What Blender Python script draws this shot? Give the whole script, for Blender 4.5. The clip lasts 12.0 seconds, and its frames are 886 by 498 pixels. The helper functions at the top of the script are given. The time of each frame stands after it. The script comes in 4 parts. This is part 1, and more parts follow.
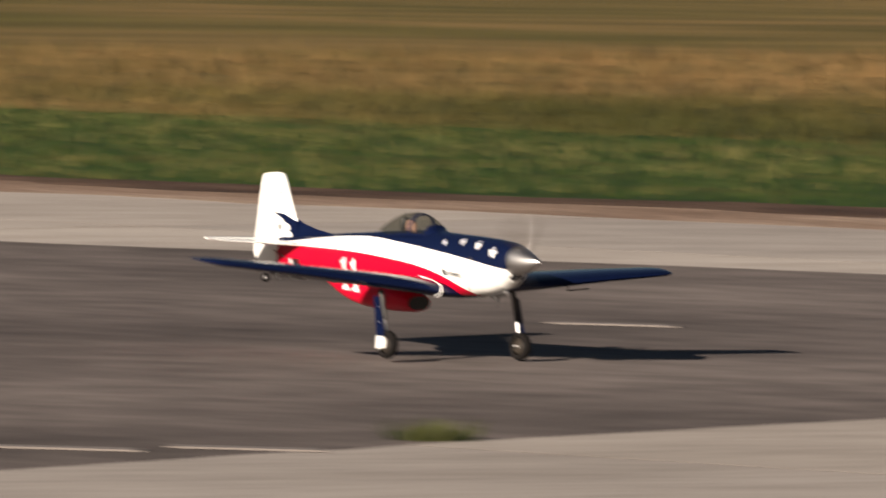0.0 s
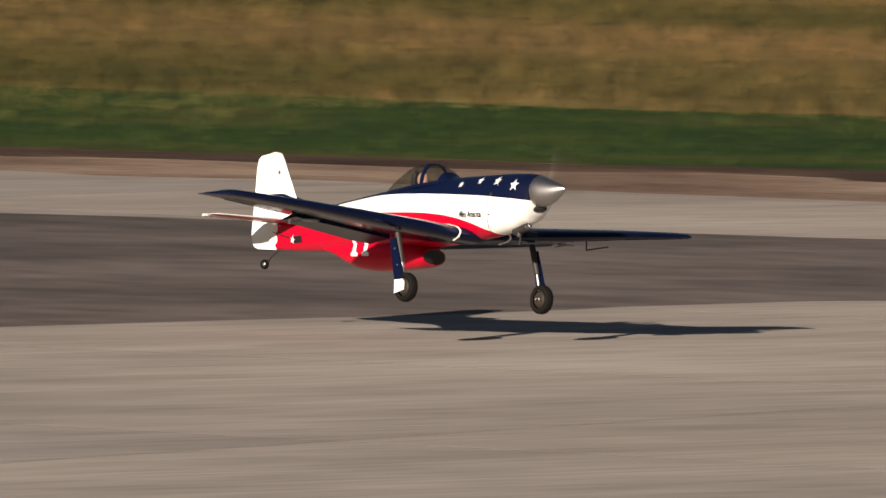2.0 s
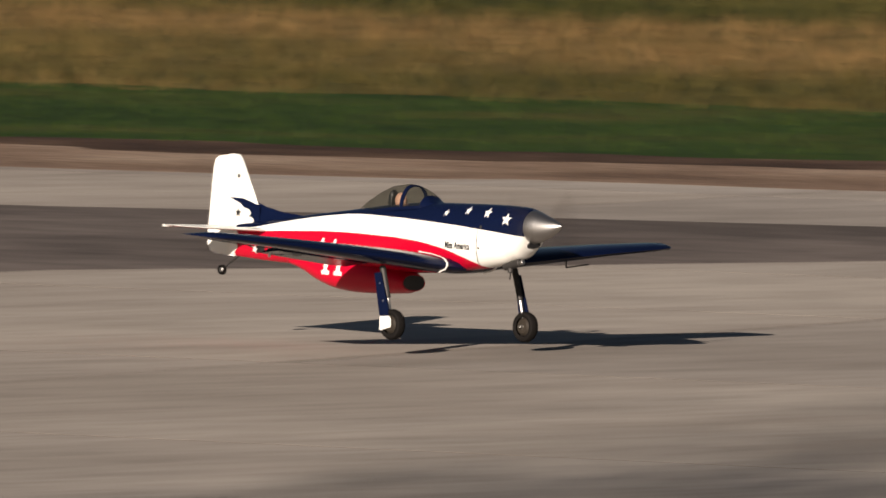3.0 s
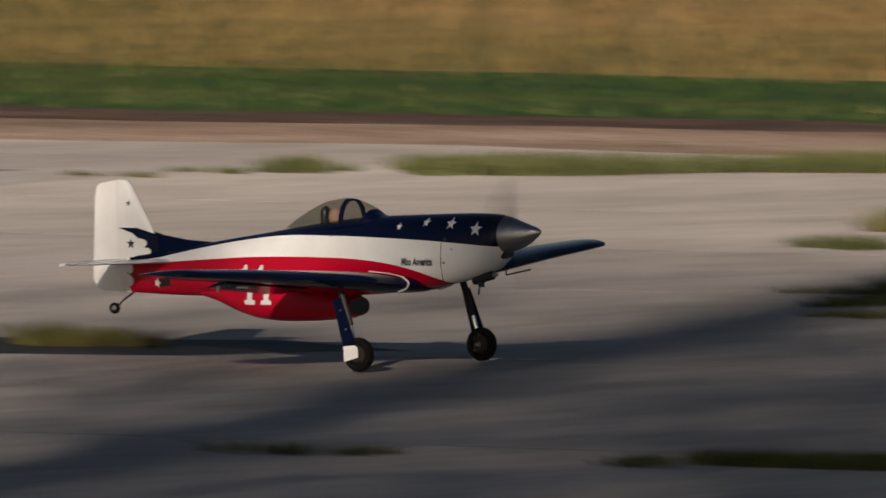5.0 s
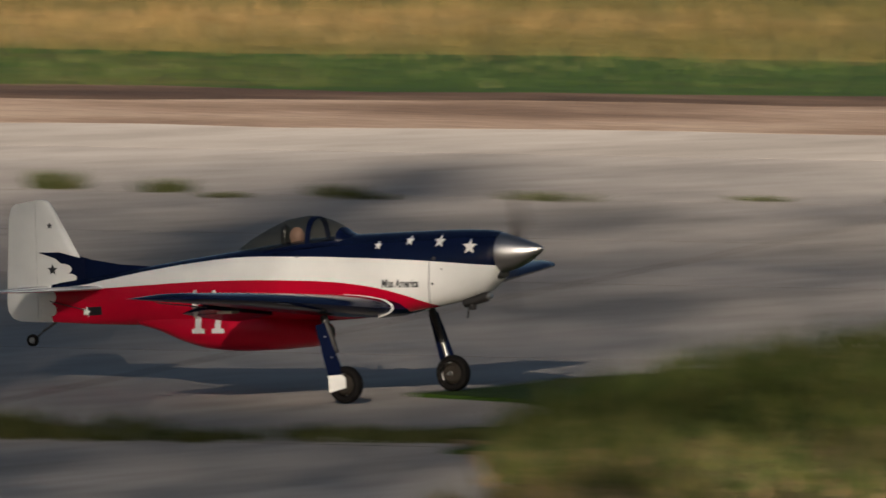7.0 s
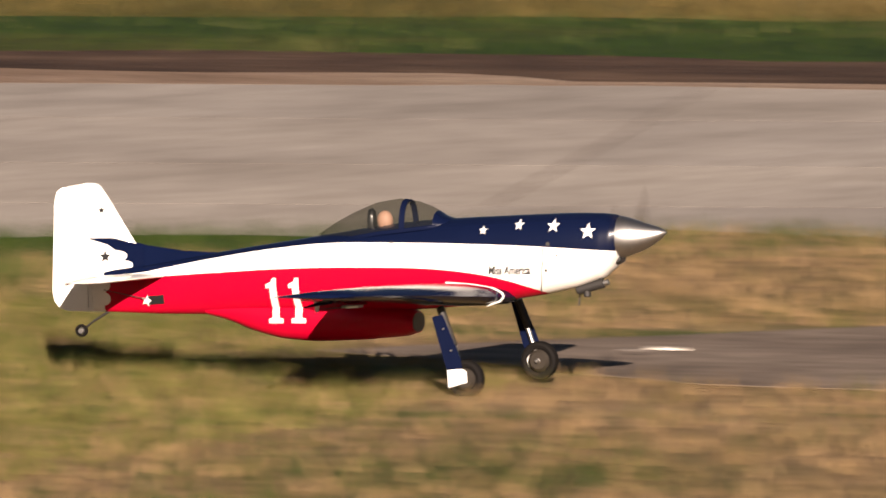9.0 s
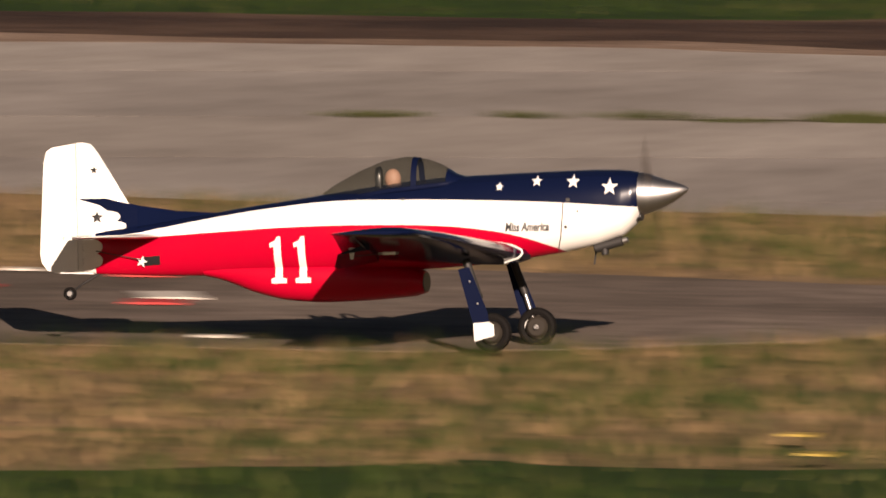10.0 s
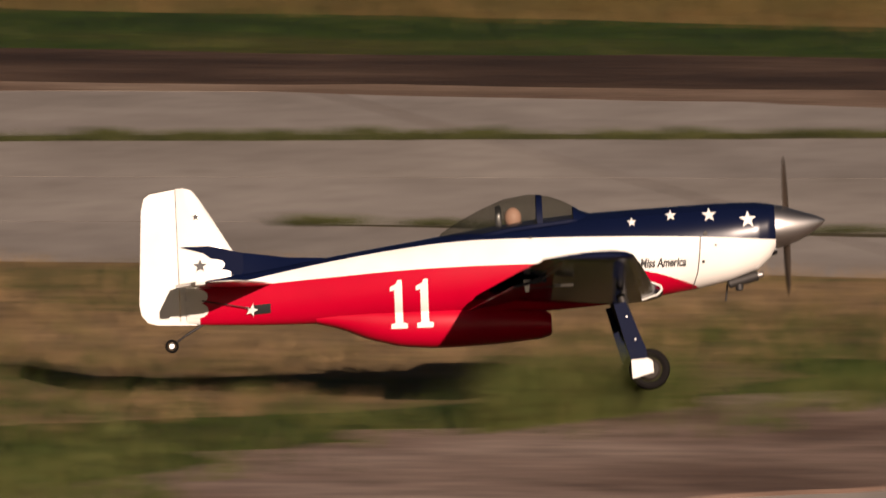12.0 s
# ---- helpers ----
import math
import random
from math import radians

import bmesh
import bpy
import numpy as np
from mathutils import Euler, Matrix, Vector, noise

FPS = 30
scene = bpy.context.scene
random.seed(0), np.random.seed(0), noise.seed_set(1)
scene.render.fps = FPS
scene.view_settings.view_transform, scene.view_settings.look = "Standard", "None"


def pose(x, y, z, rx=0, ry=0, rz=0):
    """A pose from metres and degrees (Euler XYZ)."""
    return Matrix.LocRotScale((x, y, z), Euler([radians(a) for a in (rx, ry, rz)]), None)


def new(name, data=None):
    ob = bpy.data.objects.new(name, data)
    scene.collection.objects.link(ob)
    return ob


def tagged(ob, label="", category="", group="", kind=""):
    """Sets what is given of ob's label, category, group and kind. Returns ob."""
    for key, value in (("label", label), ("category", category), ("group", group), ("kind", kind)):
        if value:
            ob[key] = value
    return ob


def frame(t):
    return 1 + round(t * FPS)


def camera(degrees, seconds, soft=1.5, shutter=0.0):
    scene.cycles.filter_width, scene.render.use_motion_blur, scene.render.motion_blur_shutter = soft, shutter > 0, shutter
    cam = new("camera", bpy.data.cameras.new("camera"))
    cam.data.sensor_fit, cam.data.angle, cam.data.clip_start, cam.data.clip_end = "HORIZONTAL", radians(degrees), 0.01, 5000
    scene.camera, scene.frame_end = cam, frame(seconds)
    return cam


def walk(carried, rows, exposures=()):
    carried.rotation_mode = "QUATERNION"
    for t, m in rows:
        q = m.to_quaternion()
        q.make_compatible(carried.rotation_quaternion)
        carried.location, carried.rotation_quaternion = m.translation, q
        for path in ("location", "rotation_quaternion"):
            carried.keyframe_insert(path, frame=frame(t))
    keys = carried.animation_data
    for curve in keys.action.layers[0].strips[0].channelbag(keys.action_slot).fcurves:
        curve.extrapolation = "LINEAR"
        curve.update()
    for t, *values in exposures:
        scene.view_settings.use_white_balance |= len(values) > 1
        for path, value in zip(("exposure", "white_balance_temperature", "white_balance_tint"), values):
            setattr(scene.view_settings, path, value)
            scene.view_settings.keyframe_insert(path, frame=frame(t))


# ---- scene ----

# seconds, heading, tilt and lean of the camera, which pans on its stand
PAN = [
    (0.00, 50.0000, -1.9962, 1.423),
    (0.25, 49.1700, -2.0453, 1.303),
    (0.50, 48.3702, -2.0993, 1.183),
    (0.75, 47.6695, -2.1581, 1.136),
    (1.00, 47.0177, -2.2069, 1.090),
    (1.25, 46.4012, -2.2240, 1.092),
    (1.50, 45.7845, -2.2207, 1.095),
    (1.75, 45.1243, -2.2075, 1.123),
    (2.00, 44.4267, -2.1890, 1.150),
    (2.25, 43.6747, -2.2012, 1.127),
    (2.50, 42.8935, -2.2137, 1.104),
    (2.75, 42.1057, -2.2360, 1.056),
    (3.00, 41.3033, -2.2594, 1.007),
    (3.25, 40.4887, -2.2872, 0.958),
    (3.50, 39.6625, -2.3008, 0.908),
    (3.75, 38.8220, -2.3219, 0.857),
    (4.00, 37.9648, -2.3487, 0.806),
    (4.25, 37.0885, -2.3729, 0.754),
    (4.50, 36.1907, -2.4006, 0.701),
    (4.75, 35.2688, -2.4308, 0.647),
    (5.00, 34.3208, -2.4621, 0.592),
    (5.25, 33.3483, -2.5023, 0.636),
    (5.50, 32.3520, -2.5264, 0.678),
    (5.75, 31.3182, -2.5071, 0.619),
    (6.00, 30.2873, -2.4846, 0.559),
    (6.25, 29.3008, -2.5131, 0.497),
    (6.50, 28.3393, -2.5525, 0.435),
    (6.75, 27.4063, -2.5754, 0.472),
    (7.00, 26.4748, -2.5957, 0.507),
    (7.25, 25.5145, -2.6170, 0.466),
    (7.50, 24.5352, -2.6359, 0.422),
    (7.75, 23.5383, -2.6541, 0.377),
    (8.00, 22.5250, -2.6731, 0.331),
    (8.25, 21.4968, -2.6941, 0.282),
    (8.50, 20.4550, -2.7186, 0.231),
    (8.75, 19.4012, -2.7480, 0.178),
    (9.00, 18.3365, -2.7843, 0.124),
    (9.25, 17.2668, -2.8212, 0.042),
    (9.50, 16.1740, -2.8457, -0.042),
    (9.75, 15.0323, -2.9190, 0.021),
    (10.00, 13.8735, -2.9917, 0.082),
    (10.25, 12.7112, -3.0015, 0.191),
    (10.50, 11.5705, -2.9905, 0.300),
    (10.75, 10.4940, -2.9679, 0.359),
    (11.00, 9.4308, -2.9372, 0.418),
    (11.25, 8.3627, -2.9249, 0.476),
    (11.50, 7.2467, -2.9113, 0.532),
    (11.75, 6.0117, -2.8937, 0.532),
    (12.00, 4.7237, -2.8780, 0.530),
]
# seconds, place of the aeroplane's nose, bank, pitch and heading
FLIGHT = [
    (0.00, -38.669, 32.910, 0.3917, -1.09, 3.93, -3.24),
    (0.25, -38.386, 33.452, 0.4213, -4.33, 2.73, -3.73),
    (0.50, -37.884, 33.816, 0.4555, -6.89, 1.36, -4.27),
    (0.75, -37.274, 34.089, 0.4937, -7.44, -0.74, -4.97),
    (1.00, -36.623, 34.330, 0.5254, -7.11, -2.66, -5.69),
    (1.25, -35.923, 34.525, 0.5473, -6.39, -3.57, -6.37),
    (1.50, -35.192, 34.691, 0.5631, -5.56, -3.87, -6.86),
    (1.75, -34.436, 34.829, 0.5664, -5.18, -3.67, -6.89),
    (2.00, -33.658, 34.941, 0.5661, -4.73, -3.10, -6.75),
    (2.25, -32.861, 35.031, 0.5485, -3.76, -2.33, -6.81),
    (2.50, -32.049, 35.101, 0.5286, -2.75, -1.36, -6.75),
    (2.75, -31.225, 35.154, 0.4880, -2.19, -0.10, -6.29),
    (3.00, -30.391, 35.190, 0.4482, -1.77, 1.09, -5.74),
    (3.25, -29.549, 35.209, 0.4201, -1.25, 1.70, -5.29),
    (3.50, -28.751, 35.278, 0.4123, -0.66, 1.81, -4.88),
    (3.75, -27.945, 35.335, 0.4078, -0.08, 1.53, -4.52),
    (4.00, -27.017, 35.227, 0.4138, 0.46, 0.98, -4.20),
    (4.25, -26.154, 35.195, 0.4220, 0.90, 0.27, -3.93),
    (4.50, -25.293, 35.159, 0.4297, 1.18, -0.47, -3.71),
    (4.75, -24.435, 35.115, 0.4355, 1.25, -1.15, -3.54),
    (5.00, -23.584, 35.076, 0.4383, 1.05, -1.61, -3.44),
    (5.25, -22.740, 35.039, 0.4393, 0.52, -2.08, -3.44),
    (5.50, -21.931, 35.049, 0.4399, 0.11, -2.43, -3.42),
    (5.75, -21.076, 34.974, 0.4402, 0.40, -2.27, -3.28),
    (6.00, -20.258, 34.952, 0.4400, 0.76, -2.01, -3.14),
    (6.25, -19.450, 34.935, 0.4375, 0.59, -1.81, -3.16),
    (6.50, -18.652, 34.926, 0.4354, 0.35, -1.71, -3.18),
    (6.75, -17.865, 34.930, 0.4376, 0.41, -1.95, -3.07),
    (7.00, -17.088, 34.945, 0.4407, 0.54, -2.25, -2.92),
    (7.25, -16.318, 34.967, 0.4431, 0.79, -2.38, -2.73),
    (7.50, -15.557, 35.003, 0.4465, 1.31, -2.47, -2.45),
    (7.75, -14.804, 35.047, 0.4501, 1.93, -2.51, -2.13),
    (8.00, -14.057, 35.105, 0.4528, 2.52, -2.49, -1.79),
    (8.25, -13.313, 35.169, 0.4542, 2.93, -2.40, -1.46),
    (8.50, -12.574, 35.241, 0.4534, 3.02, -2.24, -1.18),
    (8.75, -11.837, 35.318, 0.4495, 2.63, -2.00, -0.96),
    (9.00, -11.101, 35.396, 0.4419, 1.63, -1.68, -0.85),
    (9.25, -10.363, 35.470, 0.4300, -0.23, -1.12, -1.02),
    (9.50, -9.624, 35.540, 0.4351, -1.84, -0.73, -0.83),
    (9.75, -8.896, 35.655, 0.4368, -1.74, -0.99, 0.83),
    (10.00, -8.150, 35.702, 0.4458, -1.83, -1.69, 2.32),
    (10.25, -7.401, 35.735, 0.4818, -4.08, -3.03, 2.23),
    (10.50, -6.648, 35.758, 0.5177, -6.55, -4.39, 1.85),
    (10.75, -5.889, 35.767, 0.5381, -7.73, -5.10, 1.68),
    (11.00, -5.120, 35.758, 0.5512, -8.18, -5.38, 2.27),
    (11.25, -4.341, 35.726, 0.5477, -8.63, -5.25, 3.15),
    (11.50, -3.553, 35.666, 0.5377, -8.54, -4.75, 4.43),
    (11.75, -2.755, 35.573, 0.5202, -6.49, -3.96, 5.52),
    (12.00, -1.950, 35.441, 0.4985, -4.15, -3.01, 6.10),
]
# end of rows

EYE = (0.0, 0.0, 2.2)
cam = camera(3.651, 12.0, soft=1.5, shutter=1.0)
walk(cam, [(t, pose(*EYE, 0, 0, yaw) @ pose(0, 0, 0, 90 + tilt) @ pose(0, 0, 0, 0, 0, lean)) for t, yaw, tilt, lean in PAN],
     exposures=[(0.0, 1.38, 6220, 14), (1.0, 1.24, 6220, 14), (3.2, 0.93, 6220, 14), (5.0, 1.2, 6120, 15), (5.5, 1.48, 6120, 15), (6.0, 1.55, 6120, 13), (6.5, 1.6, 6120, 13), (7.2, 1.65, 6170, 11), (8.8, 1.48, 6520, 19), (9.5, 1.10, 6670, 22), (10.5, 0.72, 6900, 24), (12.0, 0.50, 6900, 24)])

# ---- daylight: a low, warm sun behind the camera and a clear sky ----
SUN_AZ, SUN_EL = 21.0, 17.0
world = bpy.data.worlds.new("sky")
scene.world = world
world.use_nodes = True
sky = world.node_tree.nodes.new("ShaderNodeTexSky")
sky.sky_type, sky.sun_disc = "NISHITA", False
sky.sun_elevation, sky.sun_rotation = radians(SUN_EL), radians(180 - SUN_AZ)
background = world.node_tree.nodes["Background"]
background.inputs["Strength"].default_value = 0.0135
world.node_tree.links.new(sky.outputs[0], background.inputs["Color"])
sun = new("sun", bpy.data.lights.new("sun", "SUN"))
sun.data.energy, sun.data.angle, sun.data.color = 4.5, radians(0.6), (1.0, 0.86, 0.69)
az, el = radians(SUN_AZ), radians(SUN_EL)
SUNWARD = Vector((math.sin(az) * math.cos(el), -math.cos(az) * math.cos(el), math.sin(el)))
sun.matrix_basis = Matrix.Translation((0, 0, 60)) @ SUNWARD.to_track_quat("Z", "Y").to_matrix().to_4x4()


# ---- materials ----
def node_mat(name, rough=0.5, metal=0.0):
    m = bpy.data.materials.new(name)
    m.use_nodes = True
    b = m.node_tree.nodes["Principled BSDF"]
    b.inputs["Roughness"].default_value, b.inputs["Metallic"].default_value = rough, metal
    return m, m.node_tree.nodes, m.node_tree.links, b


def noise_node(N, L, coord, scale, detail=4.0, stretch=(1, 1, 1)):
    mp, n = N.new("ShaderNodeMapping"), N.new("ShaderNodeTexNoise")
    mp.inputs["Scale"].default_value = stretch
    n.inputs["Scale"].default_value, n.inputs["Detail"].default_value = scale, detail
    L.new(coord, mp.inputs["Vector"])
    L.new(mp.outputs[0], n.inputs["Vector"])
    return n.outputs["Fac"]


def ramp(N, L, fac, stops):
    r = N.new("ShaderNodeValToRGB")
    while len(r.color_ramp.elements) < len(stops):
        r.color_ramp.elements.new(0.5)
    for e, (p, c) in zip(r.color_ramp.elements, stops):
        e.position, e.color = p, (*c, 1)
    L.new(fac, r.inputs[0])
    return r.outputs[0]


def mix(N, L, fac, a, b, kind="MIX"):
    m = N.new("ShaderNodeMix")
    m.data_type, m.blend_type = "RGBA", kind
    for sock, v in ((m.inputs["Factor"], fac), (m.inputs[6], a), (m.inputs[7], b)):
        if isinstance(v, (int, float)):
            sock.default_value = v
        elif isinstance(v, tuple):
            sock.default_value = (*v, 1)
        else:
            L.new(v, sock)
    return m.outputs[2]


def bump(N, L, b, height, strength, distance):
    n = N.new("ShaderNodeBump")
    n.inputs["Strength"].default_value, n.inputs["Distance"].default_value = strength, distance
    L.new(height, n.inputs["Height"])
    L.new(n.outputs[0], b.inputs["Normal"])


def ground_mat(name, low, mid, high, big=0.25, fine=6.0, rough=0.9, relief=0.01, stain=None):
    """A ground surface with broad patches, fine grain and relief, at world scale."""
    m, N, L, b = node_mat(name, rough)
    co = N.new("ShaderNodeNewGeometry").outputs["Position"]
    n1, n2 = noise_node(N, L, co, big, 5), noise_node(N, L, co, fine, 6)
    n3 = noise_node(N, L, co, 60, 3)
    c = ramp(N, L, n1, [(0.32, low), (0.5, mid), (0.68, high)])
    g = ramp(N, L, n2, [(0.3, (0.62, 0.62, 0.62)), (0.7, (1.25, 1.25, 1.25))])
    c = mix(N, L, 0.8, c, g, "MULTIPLY")
    if stain:
        n4 = noise_node(N, L, co, 0.9, 4, (0.35, 1.0, 1.0))
        k = ramp(N, L, n4, [(0.52, (0, 0, 0)), (0.66, (1, 1, 1))])
        c = mix(N, L, k, c, stain)
    L.new(c, b.inputs["Base Color"])
    bump(N, L, b, n3, 0.6, relief)
    b.inputs["Specular IOR Level"].default_value = 0.15
    return m


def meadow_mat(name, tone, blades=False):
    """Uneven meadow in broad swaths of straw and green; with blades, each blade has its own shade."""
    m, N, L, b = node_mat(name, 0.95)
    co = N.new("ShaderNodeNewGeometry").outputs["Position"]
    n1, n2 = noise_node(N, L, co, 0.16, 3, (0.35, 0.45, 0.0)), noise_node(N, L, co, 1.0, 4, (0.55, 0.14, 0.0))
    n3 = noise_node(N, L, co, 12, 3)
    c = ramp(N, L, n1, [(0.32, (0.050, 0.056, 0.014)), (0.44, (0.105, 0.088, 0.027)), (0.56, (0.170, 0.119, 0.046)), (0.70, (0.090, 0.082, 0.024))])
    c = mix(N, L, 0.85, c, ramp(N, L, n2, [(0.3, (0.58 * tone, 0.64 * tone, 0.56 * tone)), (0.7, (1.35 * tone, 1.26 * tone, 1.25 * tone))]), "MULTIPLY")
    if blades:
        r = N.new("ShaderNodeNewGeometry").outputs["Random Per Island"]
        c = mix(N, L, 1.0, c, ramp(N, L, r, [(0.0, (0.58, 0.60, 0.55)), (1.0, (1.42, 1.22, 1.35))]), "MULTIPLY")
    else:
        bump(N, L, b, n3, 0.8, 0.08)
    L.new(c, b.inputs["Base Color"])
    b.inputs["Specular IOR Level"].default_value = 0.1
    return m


def slab_mat():
    m, N, L, b = node_mat("weathered concrete", 0.88)
    co = N.new("ShaderNodeNewGeometry").outputs["Position"]
    n1, n2, n3 = noise_node(N, L, co, 0.35, 5, (1.0, 0.6, 1.0)), noise_node(N, L, co, 2.2, 4, (1.0, 0.22, 1.0)), noise_node(N, L, co, 45, 3)
    c = ramp(N, L, n1, [(0.3, (0.265, 0.232, 0.200)), (0.52, (0.335, 0.298, 0.262)), (0.72, (0.40, 0.36, 0.316))])
    g = ramp(N, L, n2, [(0.28, (0.76, 0.74, 0.72)), (0.5, (0.97, 0.965, 0.96)), (0.7, (1.09, 1.09, 1.09))])
    c = mix(N, L, 0.9, c, g, "MULTIPLY")
    n4 = noise_node(N, L, co, 16, 3, (1.0, 0.09, 1.0))
    c = mix(N, L, 0.8, c, ramp(N, L, n4, [(0.35, (0.80, 0.79, 0.78)), (0.5, (1.0, 1.0, 1.0)), (0.68, (1.14, 1.14, 1.14))]), "MULTIPLY")
    rnd = N.new("ShaderNodeObjectInfo").outputs["Random"]
    c = mix(N, L, 1.0, c, ramp(N, L, rnd, [(0.0, (0.88, 0.88, 0.89)), (1.0, (1.06, 1.05, 1.03))]), "MULTIPLY")
    L.new(c, b.inputs["Base Color"])
    bump(N, L, b, n3, 0.5, 0.006)
    return m


def paint(name, colour, rough=0.25, coat=0.4):
    m, N, L, b = node_mat(name, rough)
    co = N.new("ShaderNodeTexCoord").outputs["Object"]
    n = noise_node(N, L, co, 9, 4)
    L.new(mix(N, L, 1.0, colour, ramp(N, L, n, [(0.3, (0.93, 0.93, 0.93)), (0.7, (1.04, 1.04, 1.04))]), "MULTIPLY"), b.inputs["Base Color"])
    b.inputs["Coat Weight"].default_value, b.inputs["Coat Roughness"].default_value = coat, 0.12
    return m


NAVY, WHITE, RED = (0.003, 0.006, 0.024), (0.78, 0.77, 0.73), (0.44, 0.002, 0.020)


def livery():
    """Navy top, white flash and red belly, parted by two curves along the fuselage."""
    m, N, L, b = node_mat("fuselage livery", 0.25)
    xyz = N.new("ShaderNodeSeparateXYZ")
    L.new(N.new("ShaderNodeTexCoord").outputs["Object"], xyz.inputs[0])
    pos = N.new("ShaderNodeMath")
    pos.operation, pos.inputs[1].default_value = "DIVIDE", -1.8
    L.new(xyz.outputs["X"], pos.inputs[0])

    def above(points):
        c = N.new("ShaderNodeFloatCurve")
        cv = c.mapping.curves[0]
        while len(cv.points) < len(points):
            cv.points.new(0.5, 0.5)
        for p, (x, z) in zip(cv.points, points):
            p.location = (-x / 1.8, (z + 0.4) / 0.6)
        c.mapping.update()
        L.new(pos.outputs[0], c.inputs["Value"])
        s = N.new("ShaderNodeMath")
        s.operation, s.inputs[1].default_value, s.inputs[2].default_value = "MULTIPLY_ADD", 0.6, -0.4
        L.new(c.outputs[0], s.inputs[0])
        d = N.new("ShaderNodeMath")
        d.operation = "GREATER_THAN"
        L.new(xyz.outputs["Z"], d.inputs[0])
        L.new(s.outputs[0], d.inputs[1])
        return d.outputs[0]

    top = above([(0, -0.055), (-0.143, -0.043), (-0.345, -0.028), (-0.56, -0.018), (-0.76, -0.013), (-0.95, -0.014),
                 (-1.1, -0.027), (-1.28, -0.052), (-1.43, -0.078), (-1.5, -0.09), (-1.8, -0.1)])
    low = above([(0, -0.4), (-0.27, -0.25), (-0.33, -0.158), (-0.376, -0.138), (-0.454, -0.113), (-0.547, -0.095), (-0.656, -0.084),
                 (-0.81, -0.079), (-1.045, -0.080), (-1.278, -0.091), (-1.45, -0.1), (-1.8, -0.105)])
    c = mix(N, L, low, RED, WHITE)
    c = mix(N, L, top, c, NAVY)
    tail = N.new("ShaderNodeMath")
    tail.operation, tail.inputs[1].default_value = "LESS_THAN", -1.606
    L.new(xyz.outputs["X"], tail.inputs[0])
    c = mix(N, L, tail.outputs[0], c, WHITE)
    n = noise_node(N, L, N["Texture Coordinate"].outputs["Object"], 9, 4)
    c = mix(N, L, 1.0, c, ramp(N, L, n, [(0.3, (0.93, 0.93, 0.93)), (0.7, (1.04, 1.04, 1.04))]), "MULTIPLY")
    L.new(c, b.inputs["Base Color"])
    b.inputs["Coat Weight"].default_value, b.inputs["Coat Roughness"].default_value = 0.08, 0.10
    b.inputs["Specular IOR Level"].default_value = 0.22
    return m


M_LIVERY = livery()
M_NAVY, M_WHITE, M_RED = paint("navy paint", NAVY, 0.16, 0.0), paint("white paint", WHITE), paint("red paint", RED, 0.3, 0.06)
M_NAVY.node_tree.nodes["Principled BSDF"].inputs["Specular IOR Level"].default_value = 0.14
M_RED.node_tree.nodes["Principled BSDF"].inputs["Specular IOR Level"].default_value = 0.2
M_NAVY_DULL = paint("dull navy paint", NAVY, 0.5, 0.0)
M_NAVY_DULL.node_tree.nodes["Principled BSDF"].inputs["Specular IOR Level"].default_value = 0.05
M_BLACK = paint("black paint", (0.012, 0.012, 0.013), 0.4, 0.2)
M_STEEL = node_mat("spun aluminium", 0.40, 1.0)
M_STEEL[3].inputs["Base Color"].default_value = (0.44, 0.43, 0.42, 1)
M_STEEL = M_STEEL[0]
M_DARKMETAL = node_mat("sooty metal", 0.6, 0.6)
M_DARKMETAL[3].inputs["Base Color"].default_value = (0.045, 0.042, 0.04, 1)
M_DARKMETAL = M_DARKMETAL[0]
def dull(m, level):
    m.node_tree.nodes["Principled BSDF"].inputs["Specular IOR Level"].default_value = level
    return m


M_RUBBER = dull(paint("worn rubber", (0.007, 0.006, 0.0055), 0.8, 0.0), 0.12)
M_RIM = dull(paint("dusty rim", (0.028, 0.023, 0.018), 0.6, 0.0), 0.15)
M_SKIN = paint("moulded doll plastic", (0.42, 0.25, 0.18), 0.6, 0.0)
M_PROP = paint("dark propeller wood", (0.035, 0.025, 0.018), 0.35, 0.3)


def tinted_glass():
    m, N, L, b = node_mat("smoked canopy", 0.03)
    b.inputs["Base Color"].default_value = (0.05, 0.055, 0.05, 1)
    t, s = N.new("ShaderNodeBsdfTransparent"), N.new("ShaderNodeMixShader")
    t.inputs["Color"].default_value = (0.66, 0.66, 0.62, 1)
    s.inputs[0].default_value = 0.13
    L.new(t.outputs[0], s.inputs[1])
    L.new(b.outputs[0], s.inputs[2])
    L.new(s.outputs[0], N["Material Output"].inputs["Surface"])
    return m


M_CANOPY = tinted_glass()
M_SLAB = slab_mat()
M_ASPHALT = ground_mat("old asphalt", (0.075, 0.062, 0.056), (0.125, 0.104, 0.094), (0.18, 0.152, 0.136), 0.3, 2.5, 0.85, 0.006)
M_DIRT = ground_mat("bare brown soil", (0.14, 0.090, 0.062), (0.24, 0.165, 0.118), (0.34, 0.255, 0.19), 0.6, 8.0, 0.95, 0.02)
M_FIELD = meadow_mat("dry meadow", 1.28)
# the same meadow in a lower tone
M_FIELD_DARK = meadow_mat("darker meadow", 0.95)
M_MEADOW_BLADE = meadow_mat("meadow blade", 0.58, True)
M_DRY = ground_mat("trodden dry turf", (0.100, 0.088, 0.031), (0.205, 0.138, 0.072), (0.26, 0.18, 0.10), 0.45, 5.0, 0.95, 0.03, (0.07, 0.085, 0.022))
